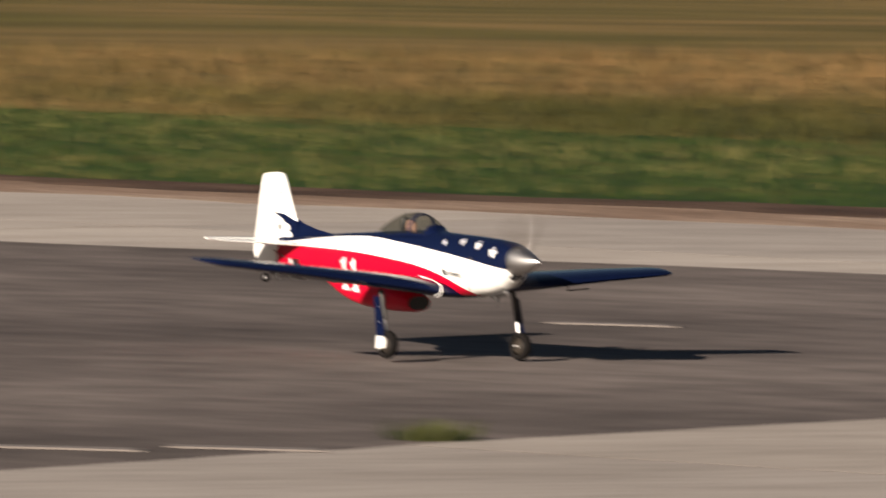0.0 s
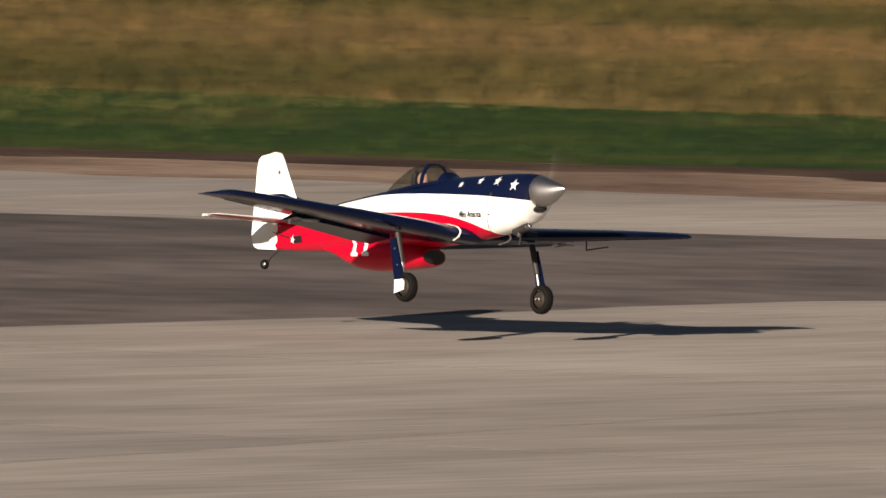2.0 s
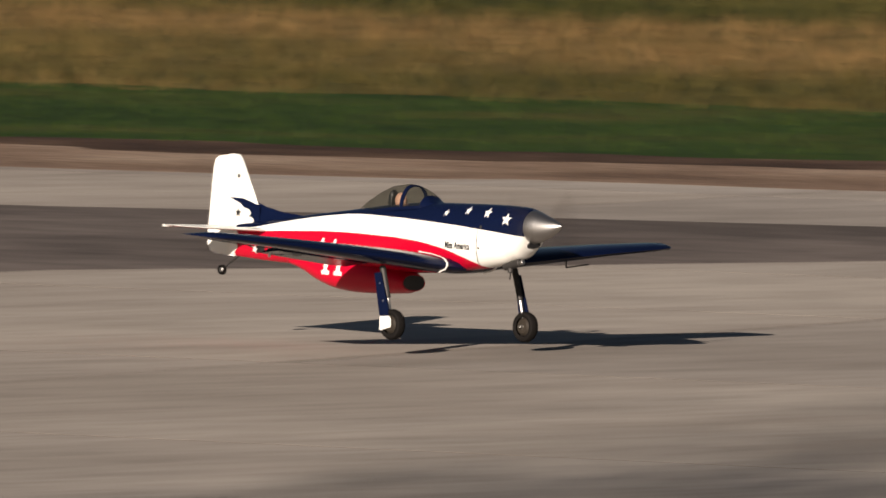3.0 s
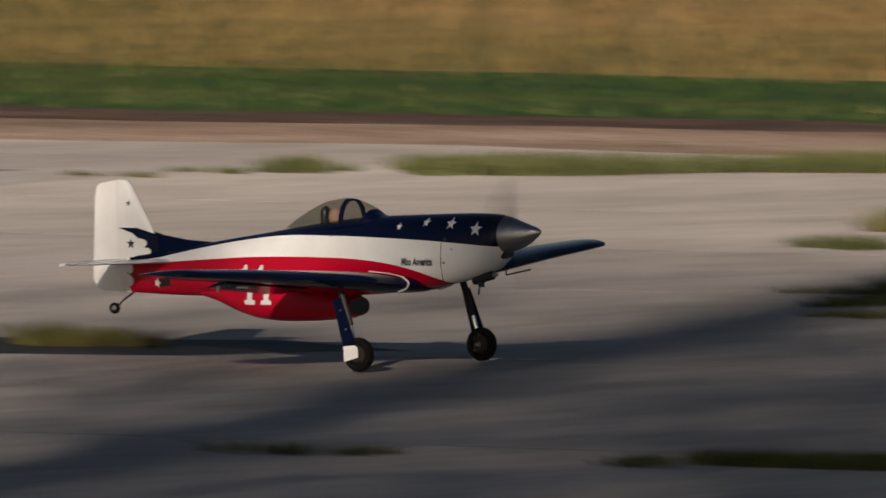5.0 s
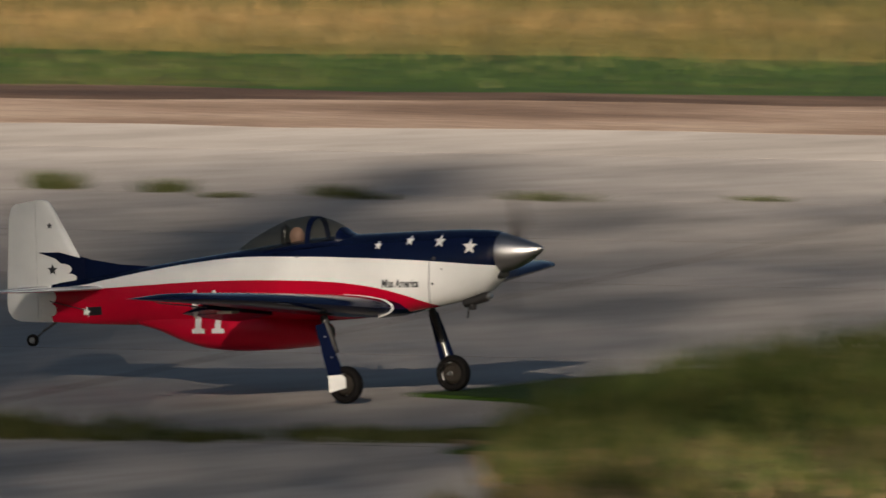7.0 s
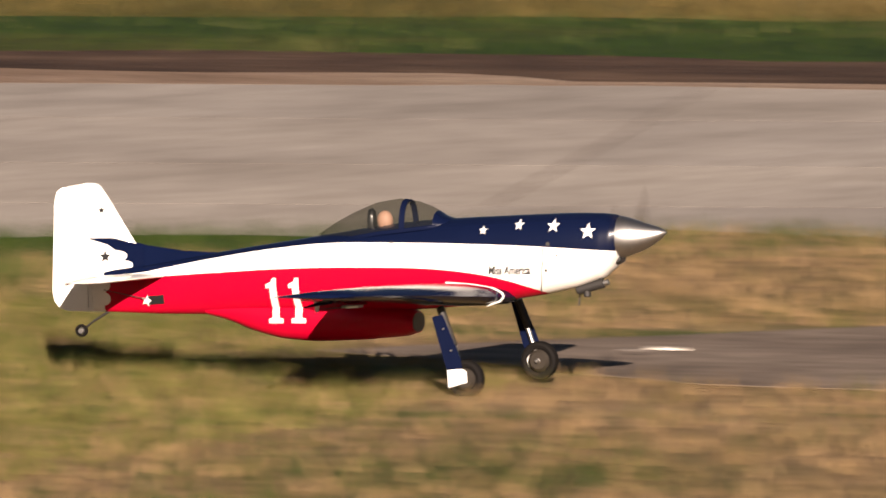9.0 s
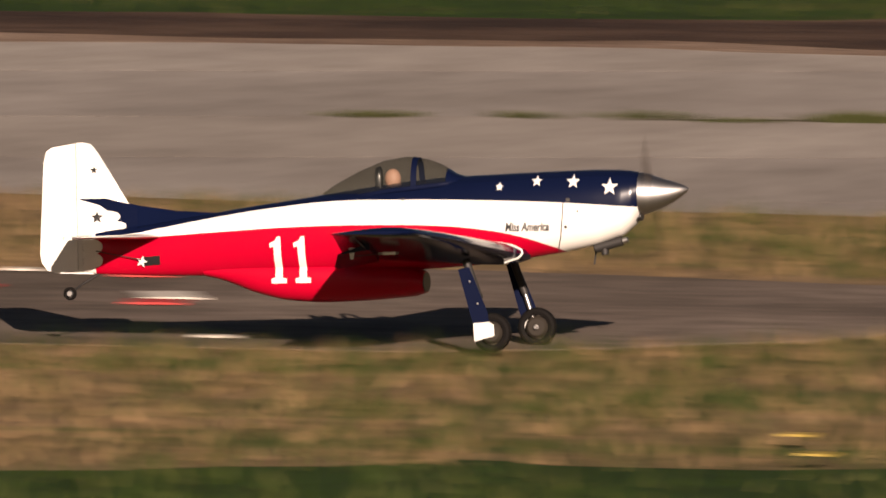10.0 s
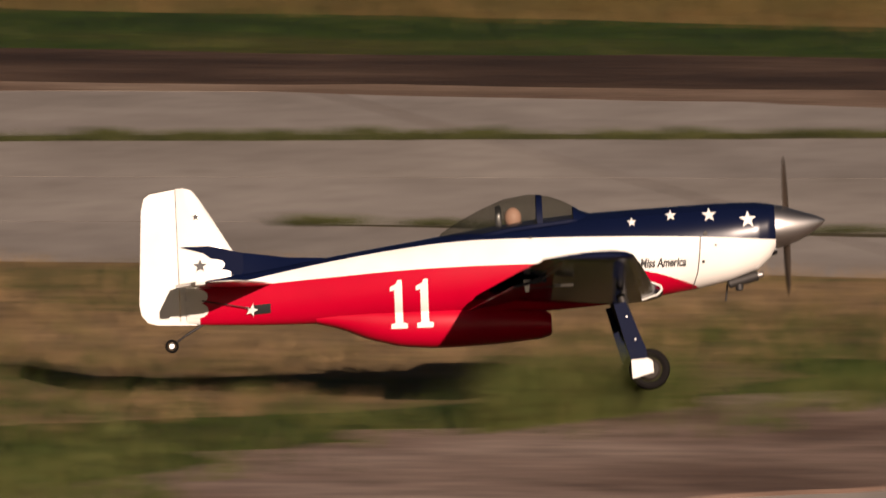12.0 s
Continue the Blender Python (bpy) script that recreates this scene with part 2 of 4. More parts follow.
M_DARK_PATCH = ground_mat("dark slab patch", (0.02, 0.019, 0.018), (0.035, 0.032, 0.03), (0.06, 0.055, 0.05), 1.0, 8.0, 0.7, 0.004)
M_LOAM = ground_mat("dark loam", (0.035, 0.020, 0.014), (0.065, 0.038, 0.026), (0.12, 0.075, 0.05), 0.8, 5.0, 0.95, 0.02)
M_RED_SOIL = ground_mat("reddish soil", (0.14, 0.092, 0.070), (0.235, 0.165, 0.130), (0.32, 0.24, 0.195), 0.9, 5.0, 0.95, 0.02)
M_JOINT = ground_mat("mossy joint soil", (0.035, 0.034, 0.014), (0.065, 0.056, 0.028), (0.11, 0.09, 0.055), 1.2, 6.0, 0.95, 0.02)
M_PATH = ground_mat("worn path asphalt", (0.10, 0.078, 0.06), (0.16, 0.125, 0.10), (0.22, 0.175, 0.14), 0.8, 6.0, 0.9, 0.01)
M_GREEN = ground_mat("green turf", (0.012, 0.033, 0.003), (0.023, 0.050, 0.005), (0.060, 0.062, 0.012), 0.4, 4.0, 0.95, 0.03)


def blade_mat(name, a, b_):
    m, N, L, b = node_mat(name, 0.7)
    r = N.new("ShaderNodeNewGeometry").outputs["Random Per Island"]
    L.new(ramp(N, L, r, [(0.0, a), (1.0, b_)]), b.inputs["Base Color"])
    b.inputs["Specular IOR Level"].default_value = 0.12
    return m


M_BLADE_DRY = blade_mat("dry grass blade", (0.10, 0.072, 0.028), (0.29, 0.185, 0.095))
M_BLADE_GREEN = blade_mat("green grass blade", (0.010, 0.028, 0.003), (0.042, 0.056, 0.010))
M_BLADE_WEED = blade_mat("weed blade", (0.018, 0.028, 0.007), (0.085, 0.085, 0.03))
M_BLADE_OLIVE = blade_mat("yellow-green blade", (0.05, 0.060, 0.010), (0.13, 0.115, 0.032))
M_BLADE_BAND = blade_mat("mixed green blade", (0.018, 0.038, 0.006), (0.10, 0.095, 0.030))
M_BLADE_TALL = blade_mat("yellowing weed blade", (0.03, 0.036, 0.008), (0.13, 0.11, 0.035))
M_LEAF = blade_mat("tree leaf", (0.03, 0.06, 0.015), (0.08, 0.11, 0.03))
M_BARK = paint("grey bark", (0.12, 0.095, 0.075), 0.9, 0.0)


# ---- building helpers ----
def part(name, bm, material, parent=None, label="", smooth=True):
    me = bpy.data.meshes.new(name)
    bmesh.ops.recalc_face_normals(bm, faces=bm.faces)
    bm.to_mesh(me)
    bm.free()
    me.materials.append(material)
    if smooth:
        me.polygons.foreach_set("use_smooth", [True] * len(me.polygons))
        me.set_sharp_from_angle(angle=radians(40))
    ob = new(name, me)
    ob.parent = parent
    return tagged(ob, label)


def loft(rings, caps=True):
    """A skin through closed rings of equal count."""
    bm = bmesh.new()
    vs = [[bm.verts.new(p) for p in r] for r in rings]
    for a, b in zip(vs, vs[1:]):
        n = len(a)
        for i in range(n):
            bm.faces.new((a[i], a[(i + 1) % n], b[(i + 1) % n], b[i]))
    if caps:
        bm.faces.new(vs[0])
        bm.faces.new(vs[-1])
    return bm


def tube(a, b, r0, r1=None, n=14):
    a, b = Vector(a), Vector(b)
    r1 = r0 if r1 is None else r1
    m = (b - a).to_track_quat("Z", "Y").to_matrix()
    ring = lambda c, r: [c + m @ Vector((r * math.cos(2 * math.pi * i / n), r * math.sin(2 * math.pi * i / n), 0)) for i in range(n)]
    e = min(r0, r1) * 0.25
    d = (b - a).normalized() * e
    return loft([ring(a, r0 * 0.75), ring(a + d, r0), ring(b - d, r1), ring(b, r1 * 0.75)])


def plate(outline, y, thick, axis="y"):
    """A flat plate of that x, z outline."""
    bm = bmesh.new()
    mk = (lambda x, z, o: (x, y + o, z)) if axis == "y" else (lambda x, z, o: (x, z, y + o))
    f = [bm.verts.new(mk(x, z, -thick / 2)) for x, z in outline]
    g = [bm.verts.new(mk(x, z, thick / 2)) for x, z in outline]
    bm.faces.new(f)
    bm.faces.new(g[::-1])
    for i in range(len(f)):
        j = (i + 1) % len(f)
        bm.faces.new((f[i], f[j], g[j], g[i]))
    return bm


# ---- the aeroplane: x ahead, y to its left, z up, from the spinner's tip ----
STATIONS = [(-0.130, 0.046, -0.070, 0.058), (-0.145, 0.050, -0.092, 0.064), (-0.175, 0.054, -0.118, 0.071), (-0.25, 0.056, -0.144, 0.078), (-0.35, 0.054, -0.163, 0.082),
            (-0.50, 0.049, -0.185, 0.085), (-0.65, 0.044, -0.197, 0.087), (-0.80, 0.030, -0.202, 0.087), (-1.0, 0.0, -0.205, 0.080),
            (-1.15, -0.020, -0.206, 0.068), (-1.30, -0.042, -0.207, 0.053), (-1.45, -0.064, -0.204, 0.038), (-1.58, -0.080, -0.198, 0.024), (-1.64, -0.088, -0.194, 0.016)]
SCOOP = [(-0.712, -0.205, -0.262, 0.052), (-0.74, -0.19, -0.270, 0.056), (-0.85, -0.17, -0.279, 0.058), (-1.0, -0.16, -0.283, 0.057),
         (-1.10, -0.16, -0.274, 0.053), (-1.18, -0.16, -0.252, 0.047), (-1.25, -0.17, -0.222, 0.04), (-1.31, -0.18, -0.207, 0.032)]


def eased(table, steps=5):
    xs = [a + (b - a) * k / steps for (a, *_), (b, *_) in zip(table, table[1:]) for k in range(steps)] + [table[-1][0]]
    cols = [[float(v) for v in np.interp(xs[::-1], [r[0] for r in table][::-1], [r[k] for r in table][::-1])][::-1] for k in (1, 2, 3)]
    raw = np.array([xs, *cols]).T
    for _ in range(3):
        raw[1:-1, 1:] = (raw[:-2, 1:] + 2 * raw[1:-1, 1:] + raw[2:, 1:]) / 4
    return [tuple(float(v) for v in r) for r in raw]


STATIONS, SCOOP = eased(STATIONS), eased(SCOOP)


def at_station(table, x):
    xs = [r[0] for r in table][::-1]
    return [float(np.interp(x, xs, [r[k] for r in table][::-1])) for k in (1, 2, 3)]


def half_width(table, x, z, power=2.3):
    if not table[-1][0] <= x <= table[0][0]:
        return 0.0
    top, low, hw = at_station(table, x)
    u = abs(2 * z - top - low) / (top - low)
    return hw * (1 - u ** power) ** (1 / power) if u < 1 else 0.0


def skin(x, z):
    """How far the aeroplane's side stands from its middle plane at x, z."""
    fin = 0.011 if x < -1.44 else 0.0
    return max(half_width(STATIONS, x, z), half_width(SCOOP, x, z), fin)


def body_ring(top, low, hw, x, n=40, power=2.3):
    out = []
    for i in range(n):
        a = 2 * math.pi * i / n
        c, s = math.cos(a), math.sin(a)
        out.append((x, hw * math.copysign(abs(c) ** (2 / power), c), (top + low) / 2 + (top - low) / 2 * math.copysign(abs(s) ** (2 / power), s)))
    return out


def body_loft(table, n=48):
    return loft([body_ring(t, l, h, x, n) for x, t, l, h in table])


def decal(outline, side, lift=0.0016, cuts=4):
    """A thin film of that x, z outline laid on the aeroplane's side."""
    bm = bmesh.new()
    bm.faces.new([bm.verts.new((x, 0, z)) for x, z in outline])
    bm.normal_update()
    bmesh.ops.triangulate(bm, faces=bm.faces)
    for _ in range(cuts):
        bmesh.ops.subdivide_edges(bm, edges=[e for e in bm.edges if e.calc_length() > 0.006], cuts=1)
        bm.normal_update()
        bmesh.ops.triangulate(bm, faces=bm.faces)
    for v in bm.verts:
        v.co.y = side * (skin(v.co.x, v.co.z) + lift)
    return bm


def star(x, z, r, turn=0.0):
    return [(x + (r if k % 2 == 0 else r * 0.42) * math.sin(k * math.pi / 5 + turn), z + (r if k % 2 == 0 else r * 0.42) * math.cos(k * math.pi / 5 + turn)) for k in range(10)]


def numeral_one(x, z, w, h):
    """A slab-serif figure one, in x and z round its middle, for the starboard side."""
    p = [(-.5, -.5), (.5, -.5), (.5, -.40), (.24, -.38), (.24, .5), (-.02, .5), (-.12, .42), (-.5, .36), (-.5, .27), (-.24, .29), (-.24, -.38), (-.5, -.40)]
    return [(x + a * w, z + b * h) for a, b in p]


AIRFOIL = [(0, 0), (.02, .20), (.08, .36), (.2, .49), (.36, .5), (.55, .42), (.75, .26), (.92, .09), (1, .01),
           (.92, -.03), (.75, -.12), (.55, -.22), (.36, -.29), (.2, -.31), (.08, -.25), (.02, -.14)]


def wing_ring(lead, trail, y, z, thick):
    c = lead - trail
    return [(lead - u * c, y, z + w * thick * c) for u, w in AIRFOIL]


def wing(side, rows):
    rings = [wing_ring(l, t, side * y, z, k) for l, t, y, z, k in rows]
    return loft(rings)


def build_aeroplane():
    plane = new("model_aeroplane")
    tagged(plane, "navy, white and red model racing aeroplane with its wheels down", "model aeroplane")
    part("fuselage", body_loft(STATIONS), M_LIVERY, plane)
    scoop = part("belly_scoop", body_loft(SCOOP, 28), M_RED, plane, "glossy red belly scoop")
    part("scoop_mouth", loft([body_ring(-0.208, -0.259, 0.048, -0.7105, 28), body_ring(-0.208, -0.259, 0.048, -0.716, 28)]), M_BLACK, scoop, "dark scoop intake")
    # spinner
    prof = [(0.0, 0.0008), (-0.006, 0.0075), (-0.02, 0.0165), (-0.045, 0.029), (-0.075, 0.041), (-0.105, 0.051), (-0.128, 0.0565), (-0.136, 0.0565)]
    part("spinner", loft([[(x, r * math.cos(2 * math.pi * i / 40), -0.010 * min(1, -x / 0.06) + r * math.sin(2 * math.pi * i / 40)) for i in range(40)] for x, r in prof]), M_STEEL, plane, "polished metal spinner")
    # propeller with two twisted blades
    prop = new("propeller")
    prop.parent = plane
    prop.matrix_basis = pose(-0.10, 0, -0.010)
    for k in (1, -1):
        rings = []
        for r, c, tw in [(0.03, .020, 60), (0.06, .024, 45), (0.10, .026, 32), (0.14, .023, 24), (0.172, .016, 20), (0.182, .006, 18)]:
            a = radians(tw)
            rings.append([(math.sin(b) * 0.1 * c * math.cos(a) * 2 + math.cos(b) * c / 2 * math.sin(a), k * (math.cos(b) * c / 2 * math.cos(a) - math.sin(b) * 0.1 * c * math.sin(a)), k * r) for b in [2 * math.pi * i / 12 for i in range(12)]])
        part("blade", loft(rings), M_PROP, prop, "dark propeller blade")
    # chin intake under the spinner
    part("chin_intake", loft([body_ring(-0.058, -0.080, 0.026, -0.126, 24), body_ring(-0.058, -0.088, 0.030, -0.15, 24)]), M_BLACK, plane, "dark chin intake")
    # canopy
    def canopy_ring(x, grow=0.0):
        top = float(np.interp(-x, [0.60, 0.625, 0.66, 0.70, 0.755, 0.82, 0.88, 0.94, 0.985], [0.044, 0.052, 0.076, 0.092, 0.100, 0.090, 0.066, 0.036, 0.008])) + grow
        base, wide = float(np.interp(-x, [0.6, 0.8, 0.985], [0.03, 0.010, -0.02])), float(np.interp(-x, [0.60, 0.65, 0.75, 0.86, 0.985], [0.035, 0.058, 0.062, 0.054, 0.018])) + grow
        return [(x, wide * math.copysign(abs(math.cos(a)) ** 0.8, math.cos(a)), base + (top - base) * math.sin(a)) for a in [math.pi * i / 24 for i in range(25)]]
    rows = [canopy_ring(-0.60 - 0.385 * i / 30) for i in range(31)]
    bm = bmesh.new()
    vs = [[bm.verts.new(p) for p in r] for r in rows]
    for a, b in zip(vs, vs[1:]):
        for i in range(len(a) - 1):
            bm.faces.new((a[i], a[i + 1], b[i + 1], b[i]))
    canopy = part("canopy", bm, M_CANOPY, plane, "smoked clear bubble canopy")
    canopy.visible_shadow = False

    def hoop(x0, x1):
        a, b, c, d = canopy_ring(x0, 0.0018), canopy_ring(x1, 0.0018), canopy_ring(x1, -0.003), canopy_ring(x0, -0.003)
        bm = bmesh.new()
        q = [[bm.verts.new(p) for p in r] for r in (a, b, c, d)]
        for u in range(4):
            for i in range(24):
                bm.faces.new((q[u][i], q[u][i + 1], q[(u + 1) % 4][i + 1], q[(u + 1) % 4][i]))
        return bm
    part("frame", hoop(-0.722, -0.737), M_NAVY_DULL, canopy, "navy canopy bow")
    fairing = [canopy_ring(-0.600 - 0.044 * i / 6, 0.0012) for i in range(7)]
    bm = bmesh.new()
    vs = [[bm.verts.new(p) for p in ring] for ring in fairing]
    for a, b in zip(vs, vs[1:]):
        for i in range(24):
            bm.faces.new((a[i], a[i + 1], b[i + 1], b[i]))
    part("windscreen_fairing", bm, M_NAVY, canopy, "navy fairing before the windscreen")
    # the sill along each side of the bubble
    for k in (0, 24):
        bm = bmesh.new()
        rings = []
        for i in range(25):
            p = Vector(canopy_ring(-0.635 - 0.345 * i / 24, 0.001)[k])
            rings.append([bm.verts.new(p + Vector((0, math.cos(q) * 0.0035, math.sin(q) * 0.006))) for q in [2 * math.pi * j / 8 for j in range(8)]])
        for a, b in zip(rings, rings[1:]):
            for j in range(8):
                bm.faces.new((a[j], a[(j + 1) % 8], b[(j + 1) % 8], b[j]))
        part("sill", bm, M_NAVY_DULL, canopy, "navy canopy sill")
    # cockpit: dark tub, headrest, doll
    part("cockpit_tub", loft([body_ring(0.034, -0.03, 0.045, -0.66, 20), body_ring(0.020, -0.03, 0.05, -0.8, 20), body_ring(0.004, -0.03, 0.04, -0.93, 20)]), M_BLACK, plane, "black cockpit tub")
    bm = bmesh.new()
    bmesh.ops.create_uvsphere(bm, u_segments=20, v_segments=14, radius=0.022, matrix=Matrix.Translation((-0.797, 0, 0.042)) @ Matrix.Diagonal((1.0, 0.85, 1.2, 1)))
    bmesh.ops.create_uvsphere(bm, u_segments=20, v_segments=12, radius=0.032, matrix=Matrix.Translation((-0.800, 0, 0.006)) @ Matrix.Diagonal((0.8, 1.25, 0.75, 1)))
    part("pilot_doll", bm, M_SKIN, plane, "plain pale moulded cockpit doll")
    part("headrest", loft([body_ring(0.070, 0.0, 0.016, -0.826, 20), body_ring(0.076, 0.0, 0.019, -0.832, 20), body_ring(0.072, 0.0, 0.017, -0.842, 20)]), M_BLACK, plane, "black padded headrest")
    # wings: root fillet, then a straight taper to a rounded tip
    rows = [(-0.420, -0.91, 0.0, -0.168, .15), (-0.425, -0.908, 0.085, -0.163, .15), (-0.445, -0.905, 0.13, -0.158, .158), (-0.452, -0.895, 0.20, -0.152, .165),
            (-0.50, -0.80, 0.73, -0.108, .155), (-0.522, -0.757, 0.965, -0.092, .15), (-0.530, -0.755, 1.020, -0.0885, .14), (-0.542, -0.750, 1.038, -0.0875, .10), (-0.556, -0.742, 1.046, -0.087, .05)]
    for side, name in ((1, "port"), (-1, "starboard")):
        w = part("wing", wing(side, rows), M_NAVY, plane, "glossy navy wing")
        pts = [(-0.60, 0.089, -0.122), (-0.52, 0.092, -0.128), (-0.46, 0.10, -0.138), (-0.432, 0.112, -0.150), (-0.428, 0.115, -0.160), (-0.44, 0.112, -0.172), (-0.48, 0.102, -0.184)]
        for p, q in zip(pts, pts[1:]):
            part("root_trim", tube((p[0], side * p[1], p[2]), (q[0], side * q[1], q[2]), 0.003, n=10), M_WHITE, w, "white root trim")
        # hinge gap of the flap, and control horns under the wing
        flap = []
        for y, hinge, z, long in ((0.125, -0.812, -0.1675, 0.112), (0.22, -0.796, -0.160, 0.120), (0.42, -0.764, -0.144, 0.104), (0.61, -0.735, -0.1285, 0.088)):
            dx, dz = long * math.cos(radians(13)), long * math.sin(radians(13))
            flap.append([(hinge, side * y, z + 0.006), (hinge - 0.012, side * y, z + 0.007), (hinge - dx, side * y, z - dz + 0.002), (hinge - dx, side * y, z - dz), (hinge - 0.012, side * y, z - 0.009), (hinge, side * y, z - 0.008)])
        part("flap", loft(flap), M_NAVY, w, "navy flap lowered a little")
        part("flap_gap", tube((-0.83, side * 0.12, -0.169), (-0.745, side * 0.62, -0.130), 0.0016, n=6), M_BLACK, w)
        part("aileron_gap", tube((-0.745, side * 0.63, -0.129), (-0.70, side * 0.96, -0.101), 0.0016, n=6), M_BLACK, w)
        part("servo_cover", plate([(-0.715, side * 0.56), (-0.668, side * 0.56), (-0.668, side * 0.60), (-0.70, side * 0.61), (-0.715, side * 0.60)], -0.1465, 0.006, "z"), M_STEEL, w, "bare metal servo cover under the wing", False)
        for yy, xx, zz in ((0.60, -0.775, -0.142),):
            part("control_horn", plate([(xx, zz + .012), (xx - .018, zz + .012), (xx - .014, zz - .018), (xx - .006, zz - .018)], side * yy, 0.003), M_WHITE, w, "bright control horn")
            part("pushrod", tube((xx - .01, side * yy, zz - .01), (xx + .09, side * yy, zz - .004), 0.0014, n=8), M_DARKMETAL, w)
    # fin, rudder, tailplane
    def fin_ring(z):
        lead = float(np.interp(z, [-0.19, -0.02, 0.135, 0.150, 0.157], [-1.46, -1.510, -1.601, -1.616, -1.640]))
        trail = float(np.interp(z, [-0.19, 0.14, 0.157], [-1.655, -1.655, -1.655]))
        return lead, trail
    zs = [-0.19, -0.02, 0.06, 0.12, 0.142, 0.150, 0.154]
    part("fin", loft([[(l - u * (l - t), w * 0.022 / .5 * 0.5 if u < 0.6 else w * 0.022, z) for u, w in
                       [(0, 0), (.05, .3), (.2, .5), (.6, .5), (1, .3), (1, -.3), (.6, -.5), (.2, -.5), (.05, -.3)]] for z in zs for l, t in [fin_ring(z)]]), M_WHITE, plane, "white fin")
    rud = [(-1.657, 0.152), (-1.722, 0.142), (-1.737, 0.131), (-1.745, 0.10), (-1.759, -0.14), (-1.755, -0.165), (-1.740, -0.185), (-1.715, -0.193), (-1.615, -0.197), (-1.615, -0.19), (-1.657, -0.185)]
    part("rudder", plate(rud, 0, 0.012), M_WHITE, plane, "white rudder", False)
    for side in (1, -1):
        st = [(-1.415, -1.610, 0.0, -0.100, .08), (-1.422, -1.610, 0.05, -0.099, .08), (-1.492, -1.592, 0.32, -0.095, .08), (-1.510, -1.588, 0.348, -0.094, .06), (-1.54, -1.580, 0.356, -0.094, .03)]
        part("tailplane", wing(side, st), M_WHITE, plane, "white tailplane")
        part("elevator", plate([(-1.613, side * .02), (-1.591, side * .352), (-1.615, side * .345), (-1.628, side * .30), (-1.665, side * .06), (-1.645, side * .02)], -0.0965, 0.008, "z"), M_WHITE, plane, "white elevator", False)
        under = [(l - 0.014, t + 0.006, y * 0.96, z - 0.0024, k) for l, t, y, z, k in st[:-1]]
        part("tailplane_underside", wing(side, under), M_RED, plane, "red painted underside")
    # navy dorsal fillet and feathered paint edge on the fin
    ring = lambda x, top, low, h: [(x, -h, low), (x, -h * .7, (top + low) / 2), (x, 0, top), (x, h * .7, (top + low) / 2), (x, h, low), (x, 0, low - 0.01)]
    part("dorsal_fillet", loft([ring(-1.26, -0.040, -0.060, 0.012), ring(-1.38, -0.033, -0.09, 0.018), ring(-1.47, -0.019, -0.10, 0.016), ring(-1.53, -0.012, -0.10, 0.0118)]), M_NAVY, plane, "navy dorsal fillet")
    feather = [(-1.648, 0.004), (-1.575, 0.004), (-1.490, -0.017), (-1.490, -0.086), (-1.545, -0.084), (-1.528, -0.080), (-1.519, -0.072), (-1.522, -0.063), (-1.534, -0.058), (-1.547, -0.057),
               (-1.538, -0.050), (-1.536, -0.042), (-1.543, -0.034), (-1.556, -0.030), (-1.572, -0.028), (-1.59, -0.014)]
    for side in (1, -1):
        part("feathered_paint", decal(feather, side, 0.0022), M_NAVY, plane, "navy paint with a scalloped edge")
        part("fin_star", decal(star(-1.606, 0.080, 0.011), side, 0.0022, 0), M_BLACK, plane, "small dark star", False)
        part("fin_star", decal(star(-1.600, -0.046, 0.0175), side, 0.0022, 0), M_BLACK, plane, "small dark star", False)
        for lob in ((-1.608, -0.124, 0.024), (-1.608, -0.160, 0.024)):
            part("paint_lobe", decal([(lob[0] + (lob[2] if math.cos(a) > 0 else lob[2] * 1.6) * math.cos(a), lob[1] + 0.019 * math.sin(a)) for a in [2 * math.pi * i / 20 for i in range(20)]], side, 0.0016), M_WHITE, plane, "white scalloped paint")
        for x, z, r in ((-0.200, 0.010, 0.0235), (-0.298, 0.026, 0.0195), (-0.396, 0.029, 0.0155), (-0.496, 0.016, 0.0125)):
            part("star", decal(star(x, z, r), side, 0.0018), M_WHITE, plane, "white painted star")
        for x in (-1.099, -1.033):
            out = numeral_one(x, -0.167, 0.042, 0.124)
            if side > 0:
                out = [(2 * x - a, b) for a, b in out]
            part("numeral", decal(out, side, 0.0018), M_WHITE, plane, "white slab-serif figure 1")
        # tail servo plate with a metal star arm
        part("servo_plate", decal([(-1.475, -0.177), (-1.425, -0.174), (-1.425, -0.150), (-1.475, -0.153)], side, 0.002, 1), M_BLACK, plane, "black servo plate")
        part("servo_arm", decal(star(-1.474, -0.165, 0.017, 0.3), side, 0.009, 0), M_WHITE, plane, "bright metal servo arm", False)
        part("pushrod", tube((-1.475, side * 0.046, -0.160), (-1.60, side * 0.034, -0.135), 0.0013, n=8), M_DARKMETAL, plane)
        # cowl joint and catches
        part("cowl_joint", decal([(-0.322, -0.030), (-0.325, -0.07), (-0.332, -0.12), (-0.345, -0.157), (-0.3475, -0.157), (-0.3345, -0.12), (-0.3275, -0.07), (-0.3245, -0.030)], side, 0.0018), M_DARKMETAL, plane, "dark cowl joint")
        for x, z, r in ((-0.31, -0.022, 0.006), (-0.318, -0.093, 0.004), (-0.285, -0.052, 0.0025), (-0.755, -0.012, 0.004)):
            part("catch", decal([(x + r * math.cos(a), z + r * math.sin(a)) for a in [2 * math.pi * i / 10 for i in range(10)]], side, 0.003, 0), M_DARKMETAL, plane, "metal catch", False)
        # landing gear
        top, hub = Vector((-0.543, side * 0.305, -0.170)), Vector((-0.476, side * 0.307, -0.3635))
